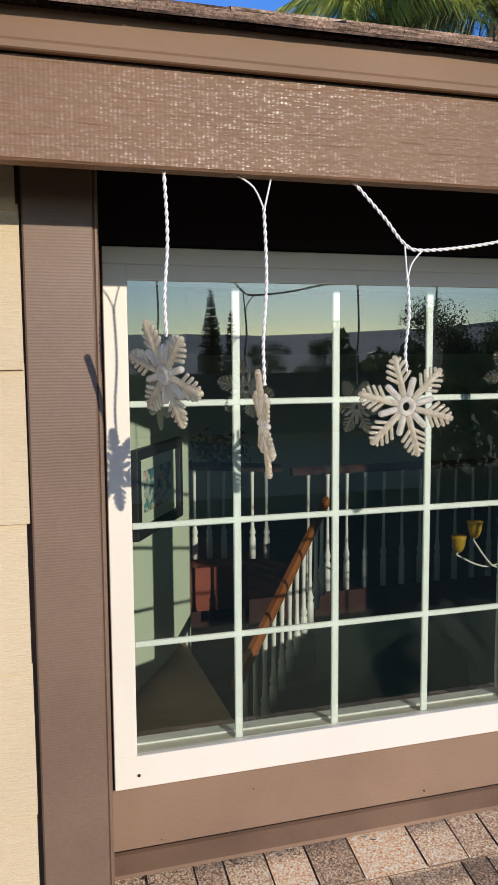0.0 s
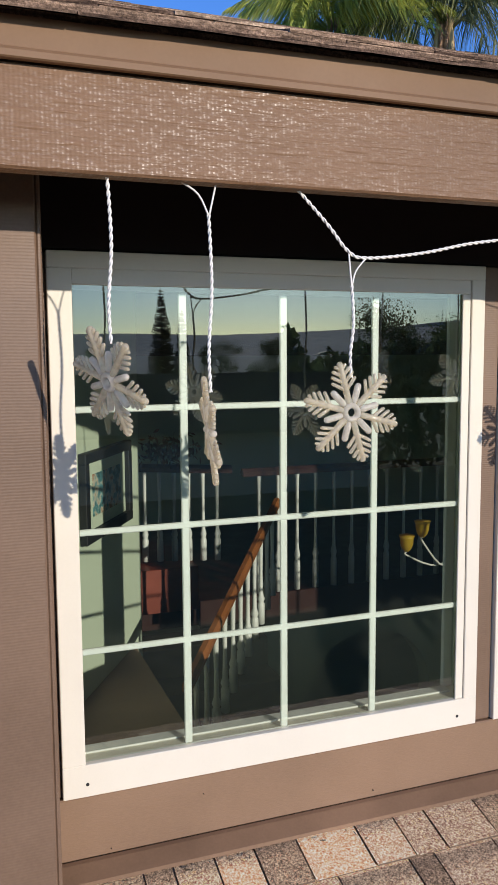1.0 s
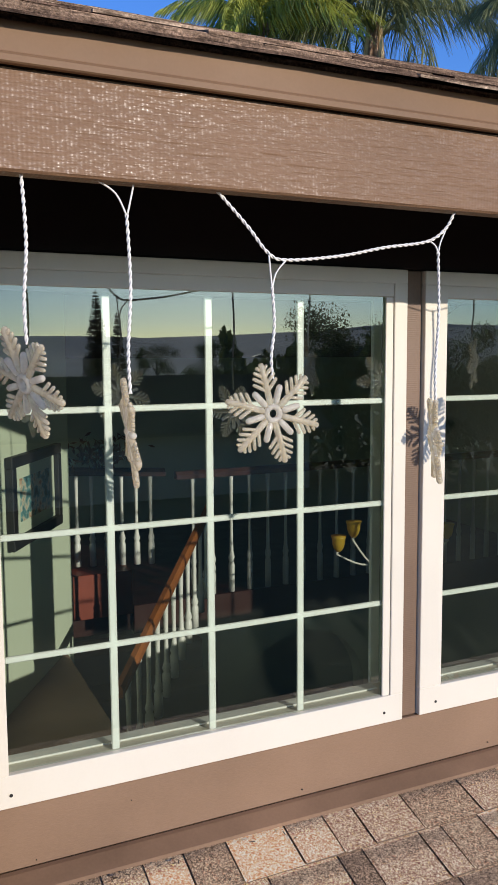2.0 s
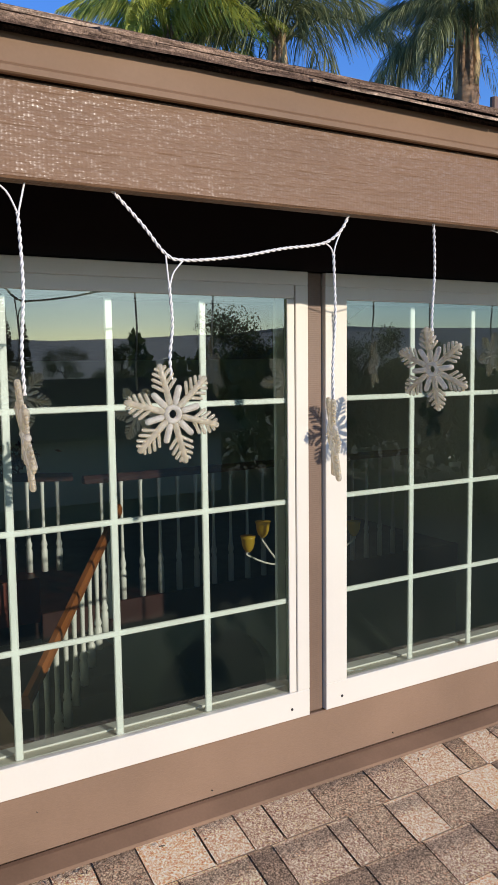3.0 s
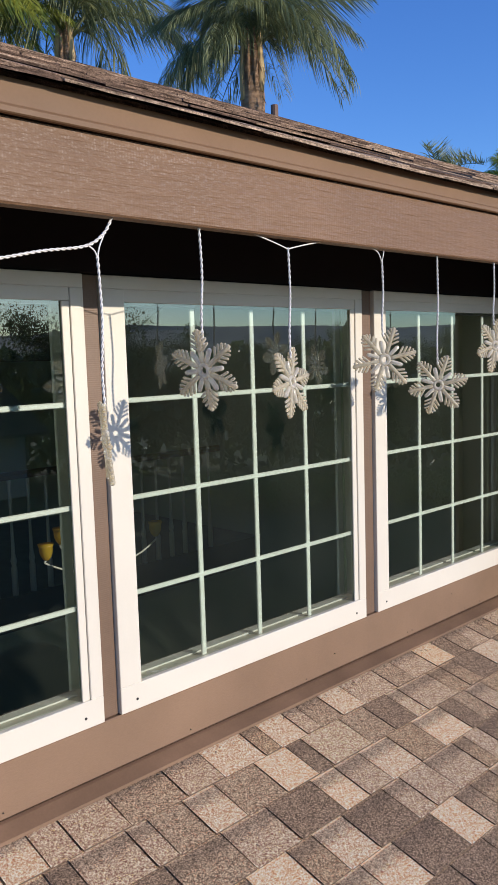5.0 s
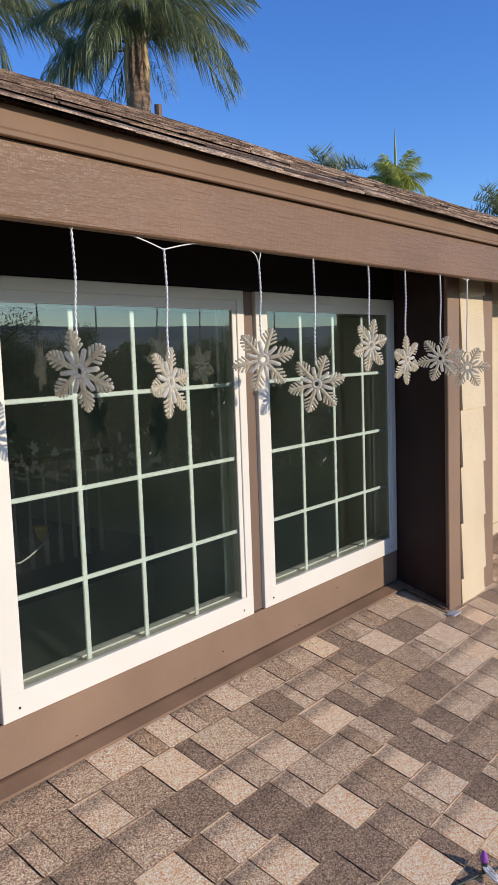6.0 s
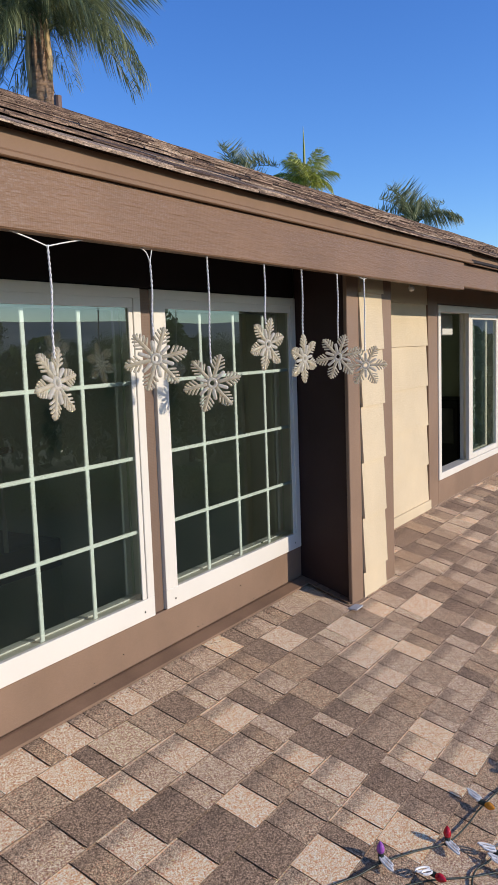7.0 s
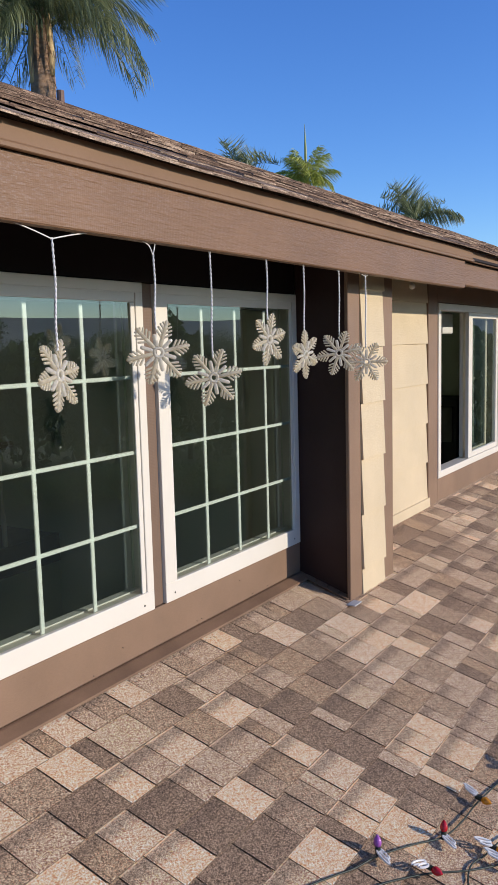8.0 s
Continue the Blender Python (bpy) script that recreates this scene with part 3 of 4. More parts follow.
def eave_strip(bm, x0, x1, layer, th, out):
    """A long starter shingle with a worn, wavy lower edge."""
    n = max(3, int((x1 - x0) / 0.05))
    top, low_ring = [], []
    for i in range(n + 1):
        x = x0 + (x1 - x0) * i / n
        y = EAVE_Y - 0.008 + 0.008 * layer + out + 0.006 * noise.noise((x * 1.1, 5.0, layer * 0.6)) + 0.0035 * noise.noise((x * 14, layer * 3.0, 1.0))
        z = EAVE_Z - 0.017 + 0.0064 * layer + 0.008 * noise.noise((x * 0.8, 0.2 * layer, 0.0)) + 0.0012 * noise.noise((x * 9, layer * 2.0, 4.0))
        top.append([bm.verts.new((x, y, z + th)), bm.verts.new((x, y + 0.2, z + 0.2 * PITCH + 0.0015))])
        low_ring.append([bm.verts.new((x, y, z)), bm.verts.new((x, y + 0.2, z + 0.2 * PITCH))])
    for i in range(n):
        a, b, c, d = top[i], top[i + 1], low_ring[i], low_ring[i + 1]
        bm.faces.new((a[0], b[0], b[1], a[1]))
        bm.faces.new((c[1], d[1], d[0], c[0]))
        bm.faces.new((c[0], d[0], b[0], a[0]))
    for t, l in ((top[0], low_ring[0]), (low_ring[-1], top[-1])):
        bm.faces.new((l[0], t[0], t[1], l[1]))


random.seed(21)
rest = bmesh.new()
count = 0
for layer in range(3):
    # starter layers at the eave, with curled and broken ends
    x = -2.5 + 0.3 * layer
    while x < 13:
        wd = random.uniform(0.35, 1.0) if layer < 2 else random.uniform(0.3, 0.7)
        near = layer == 2 and -0.8 < x < 7
        bm = bmesh.new() if near else rest
        eave_strip(bm, x, x + wd - 0.002, layer, random.uniform(0.0046, 0.0064), random.uniform(-0.003, 0.003))
        if near:
            part("shingle", bm, M_OLD, roof_up)
        x += wd
for c in range(1, 19):
    y0 = EAVE_Y + 0.13 * c
    x = -2.5
    while x < 13:
        wd = random.uniform(0.1, 0.3)
        z = roof_z(y0) + 0.008 * noise.noise((x * 0.8, c * 0.7, 0.0))
        near = c < 9 and 0.2 < x < 4.2 and count < 200
        bm = bmesh.new() if near else rest
        tab(bm, x, x + wd - 0.003, y0 + random.uniform(-0.004, 0.004), y0 + 0.17, z - 0.004, roof_z(y0 + 0.17) - 0.008, random.uniform(0.004, 0.007), random.uniform(0, 0.0025))
        if near:
            count += 1
            part("shingle", bm, M_OLD, roof_up)
        x += wd
ob = part("shingle_rest", rest, M_OLDS, roof_up)
tagged(ob, kind="stuff")
x = -2.4
while x < 5.0:
    zt = roof_z(RIDGE_Y) + 0.004 + random.uniform(0, 0.004)
    sag = PITCH * 0.15
    bm = prism(bmesh.new(), [(RIDGE_Y - 0.15, zt - sag), (RIDGE_Y, zt), (RIDGE_Y + 0.15, zt - sag), (RIDGE_Y + 0.15, zt - sag - 0.012), (RIDGE_Y, zt - 0.012), (RIDGE_Y - 0.15, zt - sag - 0.012)], x, x + 0.187)
    part("ridge_cap", bm, M_OLD, roof_up)
    x += 0.19
pipe = thing("vent_pipe", (4.24, RIDGE_Y + 0.06, roof_z(RIDGE_Y)), "brown painted vent pipe rising from the roof", "pipe")
part("pipe", tube(bmesh.new(), [(4.24, RIDGE_Y + 0.06, 2.85), (4.24, RIDGE_Y + 0.06, 3.065)], 0.027, 10), M_RUST, pipe)


# ---- snowflake lights ----
def flake(name_at, yaw, spin, tilt, R=0.092):
    """A moulded snowflake: hub ring, six barbed arms and six short spokes."""
    o = thing("snowflake_light", (0, 0, 0), "clear frosted plastic snowflake light hanging from a white wire", "string light", "snowflake lights along the eave")
    bm = bmesh.new()
    rings = []
    for i in range(14):
        a = 6.2832 * i / 14
        c, d = Vector((math.cos(a), 0, math.sin(a))), Vector((0, 1, 0))
        rings.append([bm.verts.new(c * (0.0125 + 0.0055 * math.cos(6.2832 * k / 7)) + d * 0.007 * math.sin(6.2832 * k / 7)) for k in range(7)])
    for i in range(14):
        for k in range(7):
            bm.faces.new((rings[i][k], rings[i][(k + 1) % 7], rings[(i + 1) % 14][(k + 1) % 7], rings[(i + 1) % 14][k]))
    smooth(part("hub", bm, M_CORE, o))
    for i in range(6):
        a = radians(60 * i)
        u, v = Vector((math.cos(a), 0, math.sin(a))), Vector((-math.sin(a), 0, math.cos(a)))
        bm = bmesh.new()
        capsule(bm, u * 0.016, u * R, 0.0060, 8)
        arm = smooth(part("arm", bm, M_FLAKE, o))
        for s, ln in ((0.040, 0.027), (0.0525, 0.0245), (0.065, 0.020), (0.077, 0.013)):
            for side in (1, -1):
                smooth(part("barb", capsule(bmesh.new(), u * s, u * (s + ln * 0.72) + v * side * ln * 0.86, 0.0034, 6), M_FLAKE, arm))
        b = a + radians(30)
        w = Vector((math.cos(b), 0, math.sin(b)))
        smooth(part("spoke", capsule(bmesh.new(), w * 0.017, w * 0.053, 0.0060, 8), M_CORE, o))
    o.matrix_basis = Matrix.Translation(name_at) @ Euler((0, 0, radians(yaw))).to_matrix().to_4x4() @ Euler((radians(tilt), 0, 0)).to_matrix().to_4x4() @ Euler((0, radians(spin), 0)).to_matrix().to_4x4()
    return o


FY = -0.486
# x, z, yaw, spin, tilt of each flake
FLAKES = [(0.040, 1.255, -65.6, 20, 16), (0.205, 1.170, 80, 30, -6), (0.467, 1.194, -4, -45, 0), (0.820, 1.130, 60, 0, -4),
          (1.085, 1.264, -78.5, -35, 9), (1.365, 1.226, 13, -10, -7), (1.747, 1.272, -38, -12, 0), (2.014, 1.190, -42, -11, 0),
          (2.352, 1.303, -8, -15, 0), (2.612, 1.246, -4, -40, 5), (2.897, 1.245, -52, -10, 0), (3.165, 1.202, -60, 0, 3)]
FIRST = None
for x, z, yaw, spin, tilt in FLAKES:
    if FIRST is None:
        FIRST = flake((x, FY, z), yaw, spin, tilt)
    else:
        m = Matrix.Translation((x, FY, z)) @ Euler((0, 0, radians(yaw))).to_matrix().to_4x4() @ Euler((radians(tilt), 0, 0)).to_matrix().to_4x4() @ Euler((0, radians(spin), 0)).to_matrix().to_4x4()
        copy_thing(FIRST, m)

wire = thing("light_string", (1.6, FY, 1.57), "twisted white wire of the snowflake light string", "cable")


def drop(x, z0, z1, sway=0.004):
    return [(x, FY, z0), (x + sway, FY, z0 * 0.6 + z1 * 0.4), (x - sway * 0.5, FY, z0 * 0.25 + z1 * 0.75), (x, FY, z1)]


WY = -0.482
runs = [
    drop(0.044, 1.5715, 1.315), drop(0.207, 1.522, 1.235), drop(0.466, 1.415, 1.255), drop(0.821, 1.492, 1.20),
    drop(1.084, 1.5715, 1.32), drop(1.365, 1.548, 1.285), drop(1.740, 1.54, 1.335), drop(2.012, 1.5715, 1.25),
    drop(2.345, 1.5715, 1.37), drop(2.609, 1.5715, 1.31), drop(2.903, 1.5715, 1.31), drop(3.16, 1.5715, 1.26),
    [(0.366, WY, 1.5715), (0.42, FY, 1.516), (0.458, FY, 1.474), (0.494, FY, 1.463), (0.603, FY, 1.475), (0.70, FY, 1.495), (0.795, FY, 1.511), (0.838, FY, 1.538), (0.862, WY, 1.5715)],
]
for r in runs:
    for b in twisted(r):
        smooth(part("strand", b, M_WIRE, wire))
forks = [[(0.163, WY, 1.5715), (0.190, FY, 1.553), (0.207, FY, 1.52)], [(0.221, WY, 1.5715), (0.215, FY, 1.55), (0.208, FY, 1.52)],
         [(0.460, FY, 1.47), (0.463, FY, 1.44), (0.466, FY, 1.412)], [(0.494, FY, 1.463), (0.474, FY, 1.44), (0.466, FY, 1.412)],
         [(0.800, FY, 1.513), (0.815, FY, 1.503), (0.821, FY, 1.488)], [(0.838, FY, 1.535), (0.826, FY, 1.51), (0.821, FY, 1.488)],
         [(1.255, WY, 1.5715), (1.31, FY, 1.5585), (1.364, FY, 1.545)], [(1.364, FY, 1.545), (1.425, FY, 1.559), (1.49, WY, 1.5715)],
         [(1.70, WY, 1.5715), (1.725, FY, 1.56), (1.74, FY, 1.535)], [(1.755, WY, 1.5715), (1.748, FY, 1.56), (1.74, FY, 1.535)],
         [(2.888, WY, 1.5715), (2.90, FY, 1.565), (2.903, FY, 1.55)], [(3.10, WY, 1.5715), (3.15, FY, 1.562), (3.16, FY, 1.555)], [(3.21, WY, 1.5715), (3.17, FY, 1.562), (3.16, FY, 1.555)]]
for r in forks:
    smooth(part("single_wire", tube(bmesh.new(), glide(r, 9), 0.0017, 5), M_WIRE, wire))


# ---- coloured bulbs on the lower roof ----
SLOPE, ROOF0 = 0.333, 0.138


def low_z(y):
    return ROOF0 + SLOPE * y


def bulb_mat(name, c):
    k = Mat(name, 0.12)
    k.b.inputs["Transmission Weight"].default_value = 0.15
    k.color(k.ramp(k.noise(120), [(0.3, tone(c, 0.75)), (0.7, c)]))
    return k.m


BULBS = {"purple": bulb_mat("purple_glass", (0.46, 0.13, 0.52)), "red": bulb_mat("red_glass", (0.66, 0.018, 0.03)), "orange": bulb_mat("amber_glass", (0.85, 0.33, 0.02))}
string = thing("bulb_string", (2.3, -1.2, low_z(-1.2)), "dark green cable of a coloured bulb string lying on shingles", "cable")
cables = [
    [(1.55, -0.86), (1.82, -0.962), (1.90, -0.994), (1.993, -1.023), (2.114, -1.081), (2.226, -1.142), (2.344, -1.163), (2.459, -1.169), (2.593, -1.184), (2.783, -1.213), (3.0, -1.20), (3.25, -1.16)],
    [(1.72, -0.99), (1.895, -1.065), (1.984, -1.113), (2.058, -1.161), (2.154, -1.239), (2.244, -1.297), (2.328, -1.327), (2.6, -1.36), (2.85, -1.33)],
    [(2.02, -1.31), (2.101, -1.258), (2.18, -1.241), (2.255, -1.26), (2.353, -1.277), (2.463, -1.297), (2.62, -1.31), (2.9, -1.27)],
]
for c in cables:
    pts = [(x, y, low_z(y) + 0.010 + 0.004 * math.sin(9 * x)) for x, y in c]
    smooth(part("cable", tube(bmesh.new(), glide(pts, 70), 0.0028, 6), M_GREEN_WIRE, string))


def bulb(x, y, colour, lie, turn):
    o = thing("bulb", (x, y, low_z(y) + 0.012), "%s glass bulb with a white clip on the bulb string" % colour, "light bulb", "coloured bulbs on the roof")
    prof = [(0.0, 0.006), (0.005, 0.0105), (0.012, 0.0125), (0.021, 0.0108), (0.030, 0.0055), (0.035, 0.0012)]
    up = Vector(lie).normalized()
    p = Vector((x, y, low_z(y) + 0.028))
    g = [p + up * h for h, _ in prof]
    smooth(part("glass", tube(bmesh.new(), g, [r for _, r in prof], 10), BULBS[colour], o))
    part("socket", tube(bmesh.new(), [p - up * 0.022, p], 0.0085, 8), M_GREEN_WIRE, o)
    bm = bmesh.new()
    a = radians(turn)
    d = Vector((math.cos(a), math.sin(a), SLOPE * math.sin(a)))
    n = Vector((-math.sin(a), math.cos(a), SLOPE * math.cos(a)))
    for s, ln in ((-0.005, 0.05), (0.007, 0.038)):
        q = p - up * 0.018 + n * s
        loop = [q + d * ln * (0.5 - 0.5 * math.cos(w)) + n * 0.0062 * math.sin(w) + Vector((0, 0, 0.010)) for w in (0.5236 * k for k in range(13))]
        tube(bm, loop, 0.0034, 5)
    tube(bm, [p - up * 0.018, p - up * 0.018 + d * 0.012], 0.006, 6)
    part("clip", bm, M_WIRE, o, "white plastic shingle clip")


STAND, TIP, SIDE = (0.15, 0.12, 0.95), (-0.20, -0.90, -0.05), (-0.75, 0.25, 0.25)
for x, y, c, d, t in ((2.005, -1.02, "purple", STAND, -112), (2.23, -1.142, "red", (0.3, 0.1, 0.9), -112), (2.488, -1.185, "orange", TIP, 78), (2.055, -1.166, "red", TIP, 150),
                      (2.297, -1.285, "orange", TIP, 120), (2.262, -1.325, "purple", TIP, 100), (2.783, -1.213, "orange", SIDE, 60), (2.95, -1.22, "red", STAND, -60)):
    bulb(x, y, c, d, t)

# ---- inside of the hall ----
room = thing("room_walls", (2, 3, 0), "pale green painted walls of the stair hall", "wall", kind="structure")
def slanted(name, dims, material, parent, bevel=0.003):
    """A box on the oblique wall: x along it from its far corner, y out of its back."""
    bm = box(bmesh.new(), *dims, bevel)
    bm.transform(Matrix.Translation((0.66, 2.2, 0)) @ Matrix.Rotation(radians(60), 4, "Z"))
    return part(name, bm, material, parent)


slanted("wall_inner", (-2.2, 0.0, 0.0, 0.1, -3.2, 1.80), M_WALL_IN, room)
boxed("wall_inner", (-1.3, -1.2, 0.14, 6, -3.2, 1.80), M_WALL_IN, room)
boxed("wall_inner", (4.9, 5.0, 0.14, 6, -3.2, 1.80), M_WALL_IN, room)
boxed("wall_inner", (-1.2, 4.9, 5.6, 5.7, -3.2, 1.80), M_WALL_IN, room)
boxed("wall_inner", (-1.2, 4.9, 0.145, 0.16, -3.2, 0.255), M_WALL_IN, room)
for a, b in ((-1.2, 0.02), (1.086, 1.195), (2.266, 2.39), (3.43, 3.445)):
    boxed("wall_inner", (a, b, 0.0895, 0.1, 0.262, 1.80), M_WALL_IN, room)
boxed("wall_inner", (3.45, 4.9, 0.145, 0.16, 0.262, 1.80), M_WALL_IN, room)
boxed("wall_inner", (-1.2, 3.45, 0.145, 0.16, 1.50, 1.80), M_WALL_IN, room)
tagged(boxed("ceiling", (-1.3, 5.0, 0.14, 5.7, 1.801, 1.85), M_CEIL_IN), "off-white painted hall ceiling", "ceiling", kind="structure")
tagged(boxed("floor", (-1.3, 5.0, 0.14, 5.7, -3.3, -3.2), M_CARPET), "grey-brown carpeted hall floor", "floor", kind="structure")

# wall with an arch under the far landing
bm = bmesh.new()
ax, aw, az = 2.53, 0.50, -1.15
out = [(1.25, -0.47), (1.25, -3.2), (ax - aw, -3.2)] + [(ax - aw * math.cos(math.pi * k / 16), az + 0.5 * math.sin(math.pi * k / 16)) for k in range(17)] + [(ax + aw, -3.2), (4.9, -3.2), (4.9, -0.47)]
f = bm.faces.new([bm.verts.new((x, 3.2, z)) for x, z in out])
r = bmesh.ops.extrude_face_region(bm, geom=[f])
bmesh.ops.translate(bm, vec=(0, 0.15, 0), verts=[v for v in r["geom"] if isinstance(v, bmesh.types.BMVert)])
bmesh.ops.recalc_face_normals(bm, faces=bm.faces)
part("arch_wall", bm, M_WALL_IN, room)
tagged(boxed("floor_landing", (0.8, 4.9, 3.23, 5.6, -0.47, -0.30), M_MAHOGANY), "dark wooden upper landing of the hall", "floor", kind="structure")
tagged(boxed("trim", (1.26, 4.9, 3.185, 3.2295, -0.54, -0.295), M_MAHOGANY), "dark mahogany edge of the landing", "trim", kind="structure")


def baluster(bm, x, y, z0, z1):
    h = z1 - z0
    prof = [(0, 0.021), (0.24, 0.021), (0.26, 0.015), (0.30, 0.022), (0.36, 0.013), (0.6, 0.010), (0.95, 0.013), (1, 0.016)]
    return tube(bm, [(x, y, z0 + h * s) for s, _ in prof], [r for _, r in prof], 8)


def railing(label, pts, n, skirt, newels=(), wood=M_MAHOGANY, half=0.027):
    """A level or sloping rail over turned balusters; pts: two ends of the rail top; skirt: depth under the rail."""
    a, b = (Vector(p) for p in pts)
    o = thing("stair_railing", (a.x, a.y, a.z - skirt), label, "railing", "railings of the stair hall")
    d = (b - a).normalized()
    s = d.cross(Vector((0, 0, 1))).normalized() * half
    bm = bmesh.new()
    ring = []
    for p in (a - d * 0.05, b + d * 0.05):
        ring.append([bm.verts.new(p + s * k + Vector((0, 0, h))) for k, h in ((-1, -0.03), (-1.1, 0), (-0.6, 0.022), (0.6, 0.022), (1.1, 0), (1, -0.03))])
    for k in range(6):
        bm.faces.new((ring[0][k], ring[0][(k + 1) % 6], ring[1][(k + 1) % 6], ring[1][k]))
    bm.faces.new(ring[0][::-1])
    bm.faces.new(ring[1])
    bmesh.ops.recalc_face_normals(bm, faces=bm.faces)
    part("handrail", bm, wood, o, "stained wooden handrail")
    for i in range(n):
        p = a.lerp(b, (i + 0.5) / n)
        if i in newels:
            bm = box(bmesh.new(), p.x - 0.045, p.x + 0.045, p.y - 0.045, p.y + 0.045, p.z - skirt, p.z - skirt + 0.2)
            tube(bm, [(p.x, p.y, p.z - skirt + h * skirt) for h in (0.25, 0.3, 0.4, 0.8, 0.96)], [0.04, 0.03, 0.04, 0.026, 0.035], 10)
            part("newel", bm, M_RAIL_WHITE, o)
        else:
            smooth(part("baluster", baluster(bmesh.new(), p.x, p.y, p.z - skirt, p.z - 0.03), M_RAIL_WHITE, o))
    return o


railing("dark handrail on turned white balusters along the landing", ((1.62, 3.22, 0.54), (4.4, 3.22, 0.54)), 20, 0.84, ())
railing("dark handrail on white balusters above the stair turn", ((0.88, 3.3, 0.60), (1.47, 3.3, 0.56)), 6, 0.62, ())
tagged(boxed("stair_stringer", (0.86, 1.24, 3.14, 3.34, -0.33, -0.045), M_MAHOGANY_LIT), "red mahogany stair end panel, sunlight put into its colour", "stair", kind="structure")
railing("orange oak handrail sloping over white balusters beside the stairs", ((1.536, 2.55, 0.435), (0.66, 1.29, 0.0)), 11, 0.50, (), M_OAK, 0.019)
for i in range(9):
    y0 = 3.10 - 0.26 * i
    z1 = -0.46 - 0.18 * i
    tagged(boxed("stair_step", (0.62, 1.6, y0 - 0.26, y0 + 0.03, -3.2 if i > 7 else z1 - 0.4, z1, ), M_CARPET), "grey carpeted stair step", "stair", "steps of the stairs", kind="structure")
tagged(boxed("floor_near", (-1.2, 0.60, 0.2, 2.15, -0.25, -0.13), M_RUG), "brown carpet at the head of the stairs", "floor", kind="structure")

pic = thing("framed_picture", (0.4, 1.75, 0.53), "dark framed picture with a pale mat on the hall wall", "picture")
for d in ((-0.80, -0.21, -0.035, -0.003, 0.53, 0.575), (-0.80, -0.21, -0.035, -0.003, 0.865, 0.91), (-0.80, -0.755, -0.035, -0.003, 0.575, 0.865), (-0.255, -0.21, -0.035, -0.003, 0.575, 0.865)):
    slanted("frame_side", d, M_BLACK, pic)
slanted("mat", (-0.755, -0.255, -0.014, -0.004, 0.575, 0.865), M_WALL_IN, pic)
slanted("print", (-0.68, -0.33, -0.018, -0.0145, 0.63, 0.81), M_PRINT, pic)

random.seed(3)
bm = bmesh.new()
for i in range(260):
    p = Vector((random.gauss(1.10, 0.10), random.gauss(3.28, 0.04), random.gauss(0.70, 0.05)))
    e = Euler([random.uniform(0, 6.28) for _ in range(3)]).to_matrix()
    bm.faces.new([bm.verts.new(p + e @ Vector(q)) for q in ((-0.028, 0, 0), (0, -0.01, 0), (0.028, 0, 0.004), (0, 0.01, 0))])
g = thing("dried_garland", (1.08, 3.3, 0.68), "dried brown leaf garland lying on the handrail", "garland")
part("leaves", bm, M_TWIG, g)

# chandelier with yellow tulip cups
M_YELLOW = acrylic("yellow_glass", (0.75, 0.50, 0.05), 0.1, 0.3, 0.4)
ch = thing("chandelier", (2.32, 1.8, 1.8), "chandelier with yellow tulip glass cups on white arms", "chandelier")
part("stem", tube(bmesh.new(), [(2.32, 1.8, 1.80), (2.32, 1.8, 0.22)], 0.008, 8), M_BRASSY, ch)
for dx, dy, dz in ((-0.35, 0.0, 0.02), (-0.29, -0.05, 0.10), (0.35, 0.0, 0.02), (0.12, 0.3, 0.02)):
    c = Vector((2.32 + dx, 1.8 + dy, 0.27 + dz))
    part("arm", tube(bmesh.new(), glide([(2.32, 1.8, 0.26), (2.32 + dx * 0.5, 1.8 + dy * 0.5, 0.20), (c.x, c.y, c.z - 0.02), (c.x, c.y, c.z)], 14), 0.005, 6), M_BRASSY, ch)
    bm = bmesh.new()
    prof = [(0, 0.012), (0.018, 0.026), (0.042, 0.034), (0.068, 0.036), (0.085, 0.042)]
    tube(bm, [c + Vector((0, 0, h)) for h, _ in prof], [r for _, r in prof], 14)
    smooth(part("cup", bm, M_YELLOW, ch, "yellow tulip-shaped glass"))

# room behind the sliding window
r2 = thing("room_side_walls", (6.5, 1.5, 0), "plain walls of the side room", "wall", kind="structure")
boxed("wall_inner", (5.005, 9.5, 3.2, 3.3, -1, 1.8), M_WALL_IN, r2)
boxed("wall_inner", (9.5, 9.6, 0.14, 3.3, -1, 1.8), M_WALL_IN, r2)
tagged(boxed("ceiling", (5.005, 9.6, 0.14, 3.3, 1.801, 1.85), M_CEIL_IN), "off-white painted side room ceiling", "ceiling", kind="structure")
tagged(boxed("floor", (5.005, 9.6, 0.14, 3.3, -0.7, -0.6), M_CARPET), "carpeted side room floor", "floor", kind="structure")
cab = thing("dark_cabinet", (9.2, 1.5, -0.6), "black wooden cabinet with a lighter front panel", "cabinet")
boxed("body", (8.95, 9.48, 0.95, 2.1, -0.6, 0.62), M_BLACK, cab, bevel=0.01)
boxed("door", (8.93, 8.948, 1.0, 1.25, 0.12, 0.52), M_ART, cab)
# pale panel added in place of a sunlit patch inside the side room
lit_panel = thing("window_valance", (6.0, 0.3, 1.4), "pale panel added for a sunlit patch inside the window top", "curtain")
boxed("cloth", (6.2, 6.58, 0.24, 0.262, 1.335, 1.50), M_CEIL_IN, lit_panel, bevel=0.008)

